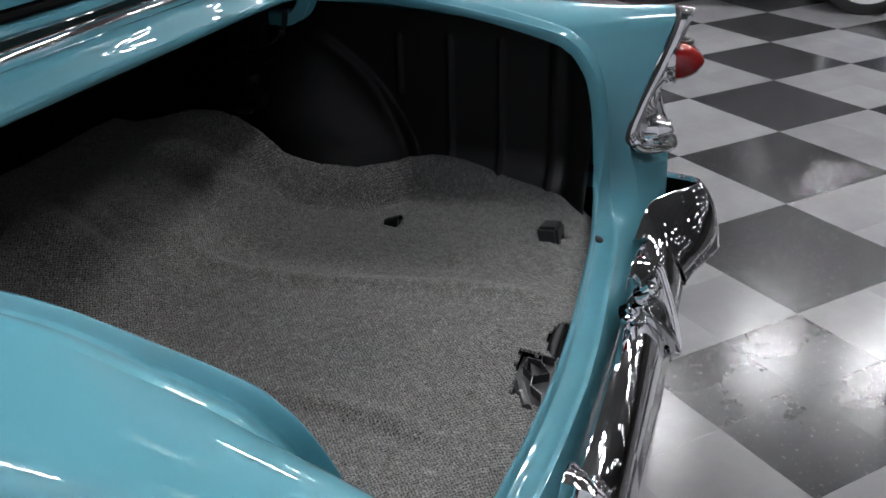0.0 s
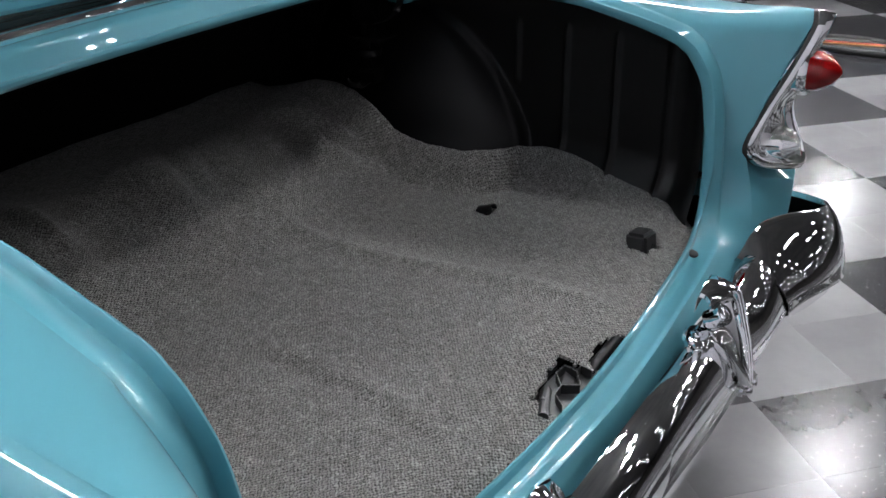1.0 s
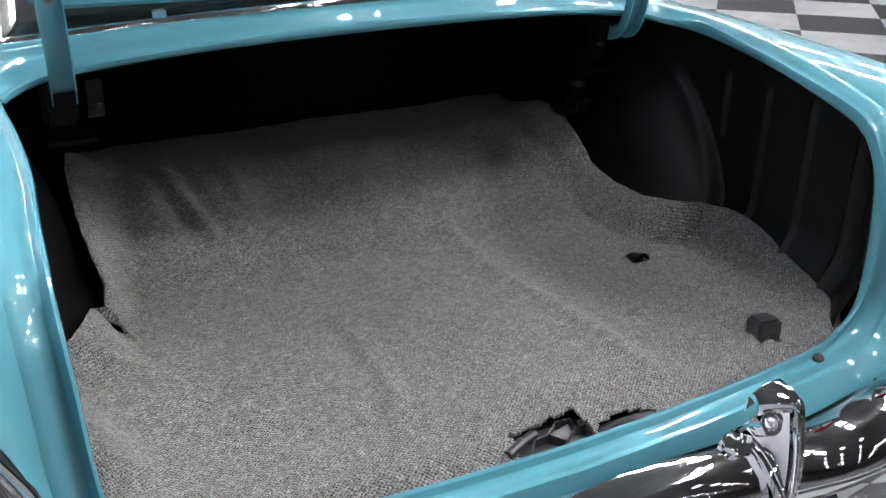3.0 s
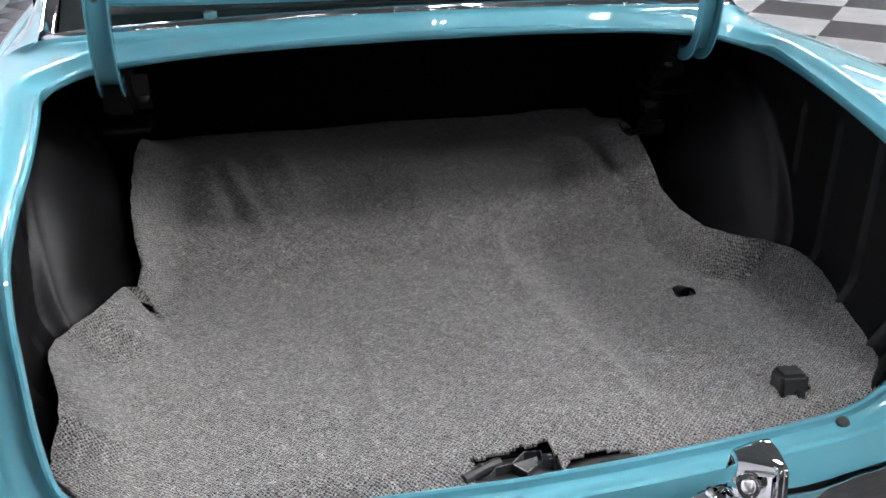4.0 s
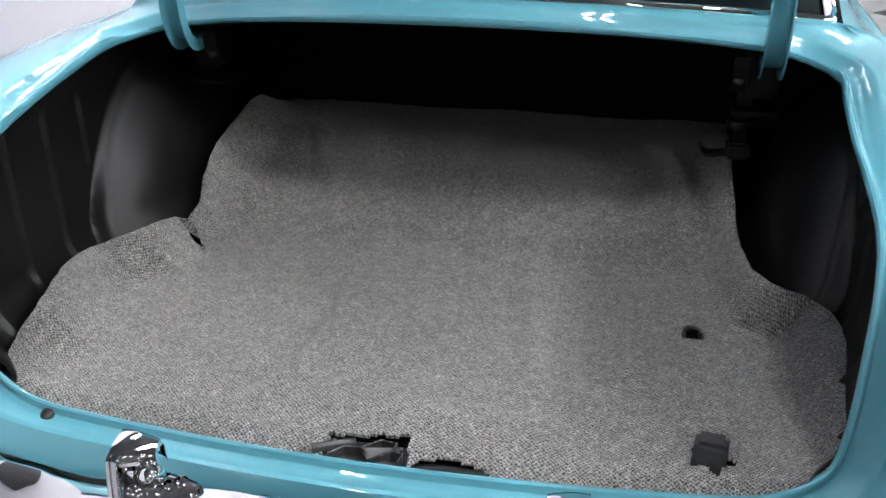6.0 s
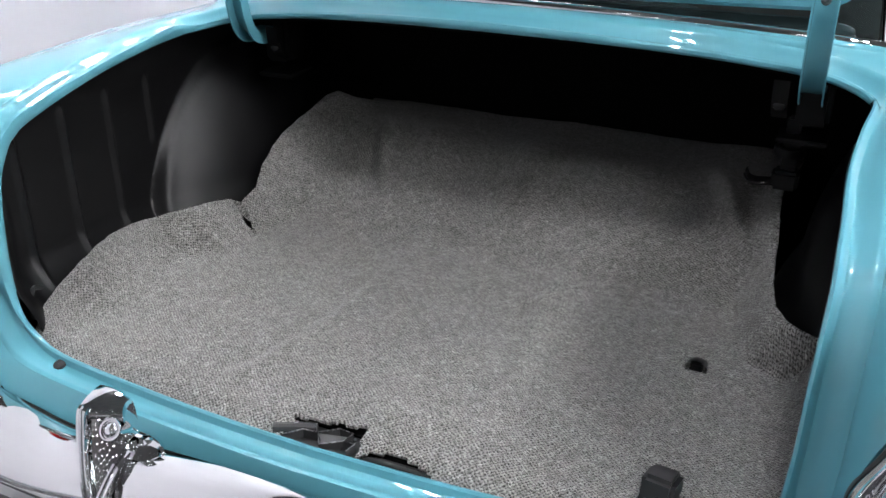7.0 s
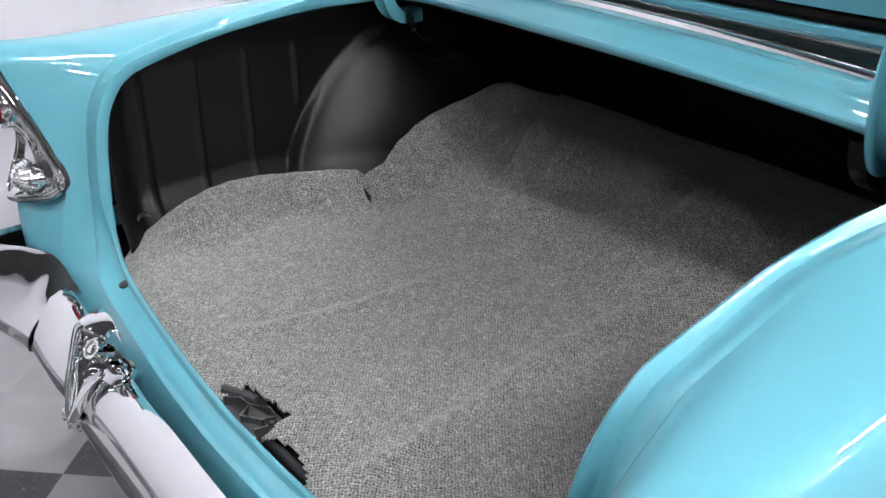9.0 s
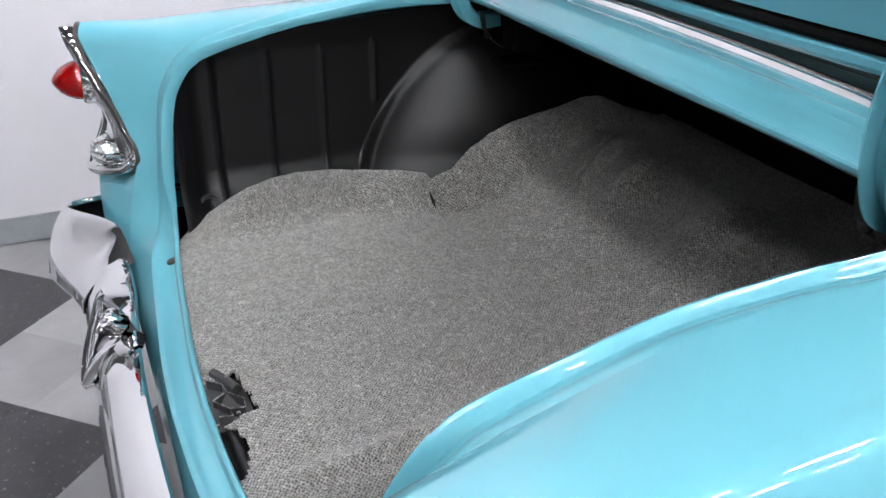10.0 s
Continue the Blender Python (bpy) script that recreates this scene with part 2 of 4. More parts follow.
# ceiling lamps in rows
LAMPS = [(1.0, -0.9), (6.5, 0.3)]
for x, ys in ((-1.1, (1.9, 3.1, 4.5)), (3.72, (-1.6, 1.7, 2.9, 4.1, 5.3, 7.1)), (8.14, (-3.77, -1.37, 3.43, 5.83, 8.23)), (12.3, (-5.0, 2.2, 7.0)), (16.5, (-6.2, -3.8, -1.3, 1.0, 5.8))):
    LAMPS += [(x, y + d) for y in ys for d in (-0.55, 0.55)]
FAR_LAMPS = [(-1.2 + 1.55 * a, -4.6 - 1.6 * b) for a in range(12) for b in range(12)] + [(20.7, y) for y in (-9.0, -5.0, -1.0, 3.0)]


def ceiling_light():
    e = tagged(new("ceiling_light"), "short white twin-tube ceiling light", "ceiling light", "ceiling lights")
    part("housing", block((-0.17, -0.3, 0.03), (0.17, 0.3, 0.09), 0.01), lamp_white, e)
    for x in (-0.12, 0.12):
        part("tube", block((x - 0.032, -0.285, 0.012), (x + 0.032, 0.285, 0.026), 0.003), lamp_glow, e)
    return e


def round_light():
    e = tagged(new("round_ceiling_light"), "small round white ceiling light", "ceiling light", "round ceiling lights")
    part("housing", turned([(0.02, 0.09), (0.105, 0.08), (0.11, 0.02), (0.105, 0.0), (0.087, 0.004), (0.087, 0.02)], pose(0, 0, 0), 20), lamp_white, e)
    part("diffuser", turned([(0.086, 0.018), (0.05, 0.012), (0.0001, 0.01)], pose(0, 0, 0), 16), spot_glow, e)
    return e


first = ceiling_light()
first.location = (*LAMPS[0], HALL[4] - 0.09)
for x, y in LAMPS[1:]:
    copy_thing(first, pose(x, y, HALL[4] - 0.09))
first = round_light()
first.location = (*FAR_LAMPS[0], HALL[4] - 0.09)
for x, y in FAR_LAMPS[1:]:
    copy_thing(first, pose(x, y, HALL[4] - 0.09))

# ---- the car ----
car = tagged(new("car"), "turquoise classic car with an open empty trunk and chrome bumper", "car")

# half of the opening's inner edge, from the sill's middle over the side to the front's middle: edge, outer rim, facing
EDGE = [
    ((0, -0.022, 0.575), (0, -0.088, 0.49), (0, -0.4, 1)),
    ((0.15, -0.017, 0.574), (0.15, -0.088, 0.49), (0, -0.4, 1)),
    ((0.3, -0.006, 0.572), (0.3, -0.088, 0.49), (0, -0.4, 1)),
    ((0.48, 0.008, 0.575), (0.49, -0.088, 0.49), (0, -0.45, 1)),
    ((0.56, 0.016, 0.58), (0.60, -0.085, 0.495), (0, -0.5, 1)),
    ((0.608, 0.022, 0.594), (0.68, -0.08, 0.52), (-0.2, -0.7, 0.8)),
    ((0.643, 0.024, 0.62), (0.725, -0.068, 0.575), (-0.2, -1, 0.4)),
    ((0.661, 0.026, 0.652), (0.742, -0.05, 0.65), (-0.1, -1, 0.15)),
    ((0.669, 0.031, 0.735), (0.737, -0.03, 0.74), (-0.05, -1, 0.1)),
    ((0.671, 0.041, 0.822), (0.752, -0.046, 0.82), (-0.05, -1, 0.15)),
    ((0.673, 0.056, 0.885), (0.774, -0.068, 0.885), (-0.05, -1, 0.3)),
    ((0.675, 0.085, 0.932), (0.798, -0.09, 0.95), (-0.05, -0.8, 0.6)),
    ((0.675, 0.105, 0.949), (0.815, -0.104, 0.988), (-0.05, -0.62, 0.77)),
    ((0.674, 0.129, 0.963), (0.85, -0.1, 1.012), (-0.05, -0.45, 0.9)),
    ((0.672, 0.208, 0.987), (0.85, 0.05, 1.009), (-0.02, -0.22, 1)),
    ((0.668, 0.32, 1.013), (0.851, 0.25, 1.018), (0.0, -0.12, 1)),
    ((0.674, 0.45, 1.028), (0.848, 0.45, 1.027), (0.0, -0.08, 1)),
    ((0.684, 0.57, 1.034), (0.836, 0.65, 1.034), (0.0, -0.05, 1)),
    ((0.668, 0.655, 1.036), (0.805, 0.84, 1.04), (0.0, -0.1, 1)),
    ((0.60, 0.685, 1.052), (0.705, 0.772, 1.09), (0.0, -0.2, 1)),
    ((0.50, 0.665, 1.068), (0.53, 0.771, 1.1), (0.0, -0.25, 1)),
    ((0.38, 0.636, 1.083), (0.38, 0.769, 1.106), (0.0, -0.25, 1)),
    ((0.2, 0.612, 1.094), (0.2, 0.768, 1.11), (0.0, -0.25, 1)),
    ((0, 0.602, 1.098), (0, 0.768, 1.112), (0.0, -0.25, 1)),
]
PER = 6
edge_line, rim_line, face_line = [catmull([e[k] for e in EDGE], PER) for k in range(3)]
COUNT = len(edge_line)


def outward(k):
    a, b = edge_line[max(k - 1, 0)], edge_line[min(k + 1, COUNT - 1)]
    t = b - a
    if k in (0, COUNT - 1):
        t = Vector((abs(t.x), 0, 0)) if k == 0 else Vector((-abs(t.x), 0, 0))
    m = face_line[k].normalized()
    n = t.normalized().cross(m).normalized()
    return n, n.cross(t.normalized()).normalized() if n.cross(t).dot(m) > 0 else t.normalized().cross(n).normalized()


LIP = [(0.004, -0.009), (0.0005, -0.003), (0.0015, 0.003), (0.005, 0.0055), (0.009, 0.004), (0.012, -0.002), (0.016, -0.006), (0.024, -0.0055), (0.03, -0.003), (0.043, 0.008), (0.0465, 0.0125), (0.05, 0.0145), (0.056, 0.0155)]
# along the sides the bead stands higher and the channel's outer wall is longer
SIDE_LIP = [(0.004, -0.009), (0.0005, -0.001), (0.0, 0.006), (0.002, 0.011), (0.006, 0.0125), (0.0095, 0.0095), (0.012, 0.003), (0.015, -0.001), (0.02, -0.0015), (0.032, 0.006), (0.044, 0.0135), (0.05, 0.0155), (0.056, 0.0155)]
lip_rows, quarter_rows = [], []
for k in range(COUNT):
    n, m = outward(k)
    e = edge_line[k]
    on_side = smooth01((e.z - 0.62) / 0.1) * (1 - smooth01((e.y - 0.56) / 0.08))
    tall = table(e.y, [(0.0, 1.4), (0.13, 1.4), (0.28, 0.75), (0.4, 0.85), (0.56, 1.3)])[0]
    row = [e + n * (a + (c - a) * on_side) + m * (b + (d * (tall if 1 < q < 7 else 1) - b) * on_side) for q, ((a, b), (c, d)) in enumerate(zip(LIP, SIDE_LIP))]
    lip_rows.append(row)
    start, end = row[-1], rim_line[k]
    span = (end - start).length
    line = []
    for q in range(15):
        f = q / 14
        bow = 4 * f * (1 - f)
        deck = smooth01((start.y - 0.6) / 0.05) * smooth01((0.64 - abs(start.x)) / 0.08)
        roll = 0.006 * math.sin(math.pi * min(1, f / 0.55)) - 0.006 * math.exp(-((f - 0.72) / 0.1) ** 2)
        line.append(start.lerp(end, f) + m * (0.003 * bow * min(1, span / 0.08) * (1 - deck) + roll * deck))
    quarter_rows.append(line)
body = part("body_rear", sheet(quarter_rows + [mirror(r) for r in quarter_rows[-2::-1]]), paint, car, "glossy turquoise painted rear body")
gutter = part("trunk_gutter", sheet(lip_rows + [mirror(r) for r in lip_rows[-2::-1]]), paint, car, "turquoise gutter lip round the trunk opening")


def pair(name, make, material, parent, label=""):
    """A part and its mirror image on the other side of the car."""
    made = []
    for side in (1, -1):
        bm = make()
        if side < 0:
            bmesh.ops.transform(bm, matrix=Matrix.Diagonal((-1, 1, 1, 1)), verts=bm.verts[:])
            bmesh.ops.reverse_faces(bm, faces=bm.faces[:])
        made.append(part(name, bm, material, parent, label))
    return made


# outer side of the quarter panel, from the fin's crest down
def side_panel():
    rows = []
    for y, crest, z in ((-0.1, 0.85, 1.012), (0.05, 0.85, 1.009), (0.25, 0.851, 1.018), (0.45, 0.848, 1.027), (0.65, 0.836, 1.034), (0.86, 0.805, 1.04), (1.2, 0.80, 1.05), (1.7, 0.81, 1.04)):
        back = 0.0 if y > 0 else 1.0
        rows.append(catmull([(crest, y, z), (crest + 0.018, y, z - 0.004), (crest + 0.037 - 0.004 * back, y + 0.004 * back, z - 0.022), (crest + 0.052 - 0.014 * back, y + 0.03 * back, z - 0.075), (0.9 - 0.03 * back, y + 0.05 * back, 0.8), (0.912 - 0.045 * back, y + 0.01 * back, 0.68), (0.905 - 0.05 * back, y, 0.5), (0.88 - 0.04 * back, y, 0.32 + 0.09 * back), (0.84, y, 0.24 + 0.15 * back)], 4))
    lines = [catmull([r[k] for r in rows], 4) for k in range(len(rows[0]))]
    return sheet(lines)


pair("quarter_panel", side_panel, paint, car, "turquoise painted outer quarter panel")


# rear corner below and behind the tail light
def rear_corner():
    inner = [p for p in catmull([(0.60, -0.085, 0.495), (0.68, -0.08, 0.52), (0.725, -0.068, 0.575), (0.742, -0.05, 0.65), (0.737, -0.03, 0.74), (0.752, -0.046, 0.82), (0.774, -0.068, 0.885), (0.798, -0.093, 0.95), (0.815, -0.103, 0.988)], 4)]
    outer = [p for p in catmull([(0.76, -0.11, 0.42), (0.82, -0.112, 0.48), (0.838, -0.112, 0.56), (0.85, -0.112, 0.63), (0.866, -0.1, 0.70), (0.884, -0.056, 0.80), (0.886, -0.062, 0.87), (0.886, -0.072, 0.94), (0.872, -0.088, 0.99)], 4)]
    rows = []
    for a, b in zip(inner, outer):
        mid = a.lerp(b, 0.5) + Vector((0.008, -0.012 if a.z < 0.69 else 0.035, 0))
        rows.append(catmull([a, mid, b, Vector((b.x + 0.012, b.y + 0.05, b.z)), Vector((b.x + 0.016, b.y + 0.12, b.z))], 4))
    return sheet(rows)


pair("rear_corner", rear_corner, paint, car, "turquoise rear fender corner")


# skirt panel under the sill, behind the bumper
part("rear_valance", sheet([[Vector((x, y, z)) for y, z in ((-0.088, 0.49), (-0.09, 0.46), (-0.085, 0.38), (-0.05, 0.3), (0.05, 0.26))] for x in (-0.7, -0.4, 0, 0.4, 0.7)]), paint, car, "turquoise panel behind the bumper")


# ---- tail lights ----
def tail_light(side):
    e = new("tail_light")
    e.parent = car
    tagged(e, "chrome finned tail light housing with a red bullet lens")
    flip = Matrix.Diagonal((side, 1, 1, 1))

    def add(name, bm, material, label=""):
        bmesh.ops.transform(bm, matrix=flip, verts=bm.verts[:])
        return part(name, bm, material, e, label)

    ring = catmull([(0.832, -0.106, 1.009), (0.813, -0.111, 0.989), (0.797, -0.101, 0.95), (0.776, -0.078, 0.885), (0.757, -0.052, 0.82), (0.737, -0.031, 0.757), (0.738, -0.032, 0.723), (0.757, -0.05, 0.7), (0.79, -0.08, 0.69), (0.83, -0.108, 0.687), (0.852, -0.112, 0.698), (0.866, -0.096, 0.732), (0.876, -0.066, 0.8), (0.886, -0.064, 0.88), (0.891, -0.07, 0.94), (0.892, -0.08, 0.972), (0.884, -0.088, 0.991), (0.868, -0.095, 1.005), (0.85, -0.101, 1.011), (0.832, -0.106, 1.009)], 5)[:-1]
    centre = Vector((0.83, -0.08, 0.85))
    out = Vector((0.1, -1, 0.12)).normalized()
    seal = [[p + out * h + (p - centre).normalized() * w for p in ring] for w, h in ((0.002, -0.006), (0.004, 0.001), (0.002, 0.004), (-0.002, 0.002))]
    add("seal", sheet(seal, ring=True), rubber, "thin black rubber seal")
    REAR = [(0.69, -0.116), (0.703, -0.124), (0.716, -0.104), (0.74, -0.096), (0.77, -0.078), (0.8, -0.071), (0.83, -0.076), (0.85, -0.094), (0.88, -0.106), (0.93, -0.114), (0.97, -0.128), (1.02, -0.142)]

    def shell(steps):
        rows = []
        for f, h in steps:
            row = []
            for p in ring:
                z = 0.7 + (p.z - 0.69) * 0.96
                goal = Vector((0.84 + (p.x - 0.84) * 0.2, table(z, REAR)[0], z))
                row.append(p.lerp(goal, f) + out * h)
            rows.append(row)
        return sheet(rows, ring=True)

    add("bezel", shell([(0.0, -0.006), (0.0, 0.004), (0.03, 0.01), (0.09, 0.014), (0.16, 0.014), (0.23, 0.01), (0.28, 0.003), (0.29, -0.003)]), chrome, "chrome bezel")
    add("lamp_body", shell([(0.26, -0.002), (0.36, 0.006), (0.5, 0.011), (0.65, 0.012), (0.8, 0.009), (0.92, 0.004), (1.0, 0.0), (1.1, -0.002)]), chrome, "chrome lamp body")
    at = look((0.838, -0.106, 0.893), (0.838, 1.0, 0.863))
    add("lens_collar", turned([(0.058, -0.06), (0.054, -0.012), (0.053, 0.002), (0.049, 0.008), (0.043, 0.006)], at), chrome, "chrome collar")
    add("lens", turned([(0.043, 0.002), (0.0432, 0.01), (0.041, 0.023), (0.0345, 0.038), (0.025, 0.052), (0.012, 0.062), (0.005, 0.066), (0.0001, 0.067)], at), red_lens, "red bullet lens")
    low = look((0.808, -0.09, 0.738), (0.83, 1.0, 0.5)) @ Matrix.Diagonal((1.0, 0.9, 1, 1))
    add("reverse_lamp", turned([(0.037, -0.02), (0.037, 0.006), (0.034, 0.012), (0.0325, 0.009), (0.029, 0.019), (0.027, 0.015), (0.0225, 0.025), (0.0205, 0.021), (0.014, 0.029), (0.012, 0.026), (0.0001, 0.031)], low), clear_lens, "clear reversing lens")
    add("reverse_collar", turned([(0.041, -0.03), (0.042, 0.001), (0.039, 0.005), (0.036, 0.003)], low), chrome, "chrome collar")
    cup = catmull([(0.742, -0.042, 0.722), (0.762, -0.062, 0.704), (0.80, -0.098, 0.695), (0.832, -0.12, 0.695), (0.85, -0.116, 0.708)], 5)
    add("lower_lip", tube(cup, 0.011, 10), chrome, "chrome lower lip")
    return e


tail_light(1)
tail_light(-1)

# ---- rear bumper ----
bumper = new("rear_bumper")
bumper.parent = car
tagged(bumper, "polished chrome rear bumper with V-shaped guards")
BAR = [(-0.098, 0.545), (-0.104, 0.556), (-0.12, 0.557), (-0.145, 0.546), (-0.168, 0.522), (-0.184, 0.49), (-0.191, 0.458), (-0.19, 0.449), (-0.183, 0.436), (-0.17, 0.4), (-0.152, 0.375), (-0.13, 0.368)]


def bow(x):
    return -0.008 + 0.024 * min(1, (x / 0.5) ** 2)


bar_rows = [[Vector((x, y + bow(x) * max(0, min(1, (z - 0.44) / 0.1)), z + (0.011 - 0.034 * min(1, (x / 0.42) ** 2) + 0.018 * smooth01((abs(x) - 0.46) / 0.15)) * max(0, min(1, (z - 0.44) / 0.1)))) for y, z in BAR] for x in np.linspace(-0.645, 0.645, 55)]
part("bumper_bar", sheet(bar_rows), chrome, bumper)


RIM = [(0.622, -0.072, 0.541), (0.645, -0.077, 0.56), (0.672, -0.083, 0.582), (0.705, -0.094, 0.597), (0.75, -0.125, 0.603), (0.8, -0.168, 0.604), (0.84, -0.188, 0.603), (0.872, -0.17, 0.601), (0.888, -0.11, 0.6), (0.895, -0.03, 0.6), (0.9, 0.08, 0.598), (0.905, 0.2, 0.59)]
BEAD = [(0.618, -0.185, 0.452), (0.635, -0.189, 0.454), (0.655, -0.195, 0.457), (0.685, -0.204, 0.459), (0.725, -0.22, 0.461), (0.775, -0.238, 0.463), (0.822, -0.247, 0.463), (0.868, -0.235, 0.463), (0.9, -0.18, 0.463), (0.913, -0.09, 0.463), (0.92, 0.04, 0.463), (0.927, 0.2, 0.463)]


def bumper_end(back=False):
    top, mid = catmull(RIM, 5), catmull(BEAD, 5)
    rows = []
    for k, (a, b) in enumerate(zip(top, mid)):
        p, q = mid[max(k - 1, 0)], mid[min(k + 1, len(mid) - 1)]
        n = Vector((q.y - p.y, p.x - q.x, 0)).normalized()
        w = smooth01(k / 14)
        lift = 0.007 if k < 1 else 0.004
        one = a + n * (0.05 - 0.02 * w) + Vector((0, 0, 0.008 - 0.026 * w))
        two = b - n * 0.003 * w + Vector((0, 0, 0.045 + 0.008 * w))
        row = [a - n * 0.004 - Vector((0, 0, 0.008)), a - n * 0.004 - Vector((0, 0, 0.003)), a + Vector((0, 0, 0.003)), a + n * 0.005 + Vector((0, 0, 0.002))]
        for f in np.linspace(0.1, 1, 12):
            row.append(a * (1 - f) ** 3 + one * 3 * f * (1 - f) ** 2 + two * 3 * f * f * (1 - f) + b * f ** 3 + n * lift)
        row += [b + n * (0.002 + lift) + Vector((0, 0, -0.006)), b - n * 0.006 + Vector((0, 0, -0.016)), b - n * 0.018 + Vector((0, 0, -0.045)), b - n * 0.04 + Vector((0, 0, -0.078)), b - n * 0.065 + Vector((0, 0, -0.086))]
        if back and k < 4:
            continue
        if back:
            row = [p - n * 0.006 - Vector((0, 0, 0.003)) for p in row[3:]]
        rows.append(row)
    return sheet(rows)


pair("bumper_end", bumper_end, chrome, bumper, "chrome wraparound bumper end")
pair("bumper_back", lambda: bumper_end(True), black_paint, bumper, "dark unplated back of the bumper end")


def ribbon(line, profile, side, bm):
    """A bar of the given profile along a line; side is the line's right hand."""
    rows = []
    for k, p in enumerate(line):
        t = (line[min(k + 1, len(line) - 1)] - line[max(k - 1, 0)]).normalized()
        r = (side - t * side.dot(t)).normalized()
        h = t.cross(r).normalized()
        w = 1 - 0.25 * k / len(line)
        rows.append([p + r * a * w + h * b for a, b in profile])
    return sheet(rows, bm, ring=True)


ARM = [(-0.0095, -0.012), (-0.0095, 0.002), (-0.008, 0.0045), (-0.005, 0.0045), (-0.003, 0.0), (0.001, 0.0), (0.003, 0.0045), (0.0075, 0.0045), (0.0095, 0.002), (0.0095, -0.012)]


def guard():
    bm = bmesh.new()
    outer = catmull([(0.333, -0.148, 0.631), (0.333, -0.157, 0.623), (0.327, -0.171, 0.588), (0.317, -0.187, 0.547), (0.306, -0.199, 0.51), (0.295, -0.207, 0.478)], 5)
    inner = catmull([(0.266, -0.1, 0.562), (0.268, -0.122, 0.564), (0.273, -0.15, 0.553), (0.279, -0.174, 0.53), (0.284, -0.193, 0.505), (0.289, -0.207, 0.478)], 5)
    ribbon(outer, ARM, Vector((1, 0, 0.25)), bm)
    ribbon(inner, ARM, Vector((1, 0.3, 0.55)), bm)
    # sunken web between the arms
    web = [[a.lerp(b, f) + Vector((0, 0.005 + 0.005 * math.sin(math.pi * f), -0.004)) for f in np.linspace(0, 1, 9)] for a, b in zip(inner, outer)]
    sheet(web, bm)
    # bent top plate over the outer arm
    cap = []
    for f in np.linspace(0, 1, 9):
        x, lift = 0.282 + 0.058 * f, 0.626 + 0.014 * math.sin(math.pi * (0.08 + 0.52 * f))
        deep = 0.4 + 0.6 * f
        cap.append(catmull([(x, -0.1, lift - 0.03), (x, -0.102, lift), (x + 0.001, -0.107, lift + 0.004), (x + 0.002, -0.105 - 0.024 * deep, lift + 0.001), (x + 0.001, -0.105 - 0.044 * deep, lift - 0.006), (x - 0.001, -0.105 - 0.053 * deep, lift - 0.014), (x - 0.002, -0.105 - 0.056 * deep, lift - 0.026)], 3))
    cap.insert(0, [Vector((p.x - 0.001, p.y + 0.002, p.z - 0.008)) for p in cap[0]])
    cap.append([Vector((p.x + 0.001, p.y + 0.004, min(p.z, 0.6))) for p in cap[-1]])
    sheet(cap, bm)
    turned([(0.012, -0.012), (0.0115, 0.004), (0.008, 0.008), (0.0001, 0.01)], Matrix.Translation((0.292, -0.201, 0.473)) @ Euler((radians(105), 0, 0)).to_matrix().to_4x4(), 12, bm)
    return bm


def guard_bolt():
    at = Matrix.Translation((0.288, -0.146, 0.6)) @ Euler((radians(48), radians(-12), 0)).to_matrix().to_4x4()
    return turned([(0.019, -0.03), (0.019, 0.004), (0.0175, 0.006), (0.015, 0.006), (0.0142, 0.003), (0.0125, 0.003), (0.011, 0.006), (0.006, 0.0085), (0.0001, 0.009)], at, 24)


def guard_wing():
    rows = []
    for f in np.linspace(0, 1, 7):
        x, h = 0.276 - 0.05 * f, 0.026 * math.sqrt(max(0.02, 1 - f * f))
        rows.append(catmull([(x, -0.118 + h, 0.558 - 0.004 * f), (x, -0.118 + h * 0.4, 0.567 - 0.004 * f), (x, -0.118 - h * 0.4, 0.563 - 0.004 * f), (x, -0.118 - h, 0.55 - 0.002 * f)], 4))
    return thick(sheet(rows), -0.006)


def small_bolt():
    at = Matrix.Translation((0.254, -0.115, 0.566)) @ Euler((radians(25), 0, 0)).to_matrix().to_4x4()
    return turned([(0.012, -0.008), (0.012, 0.004), (0.009, 0.007), (0.0001, 0.008)], at, 16)


for g in pair("guard", guard, chrome, bumper, "chrome V-shaped bumper guard"):
    s = 1 if g.data.vertices[0].co.x > 0 else -1
    for name, make in (("bolt", guard_bolt), ("bracket", guard_wing), ("small_bolt", small_bolt)):
        bm = make()
        if s < 0:
            bmesh.ops.transform(bm, matrix=Matrix.Diagonal((-1, 1, 1, 1)), verts=bm.verts[:])
        part("guard_" + name, bm, chrome, bumper)


def clamp():
    bm = block((0.4, -0.18, 0.363), (0.484, -0.145, 0.384), 0.006)
    for x in (0.425, 0.456):
        turned([(0.0125, -0.03), (0.0125, 0.004), (0.01, 0.009), (0.0001, 0.011)], Matrix.Translation((x, -0.176, 0.374)) @ Euler((radians(80), 0, 0)).to_matrix().to_4x4(), 14, bm)
    return bm


pair("clamp", clamp, chrome, bumper, "small chrome clamp under the bumper")

# ---- trunk inside ----
trunk = new("trunk_liner")
trunk.parent = car
tagged(trunk, "satin black painted trunk interior")
part("trunk_floor", block((-0.86, 0.0, 0.53), (0.86, 1.24, 0.556)), black_paint, trunk, smooth=False)
part("seat_divider", block((-0.79, 1.235, 0.5), (0.79, 1.265, 1.085)), black_board, trunk, smooth=False)
part("rear_wall", sheet([[Vector((x, 0.012, 0.535)), Vector((x, 0.0, 0.552))] for x in np.linspace(-0.64, 0.64, 9)]), black_paint, trunk)


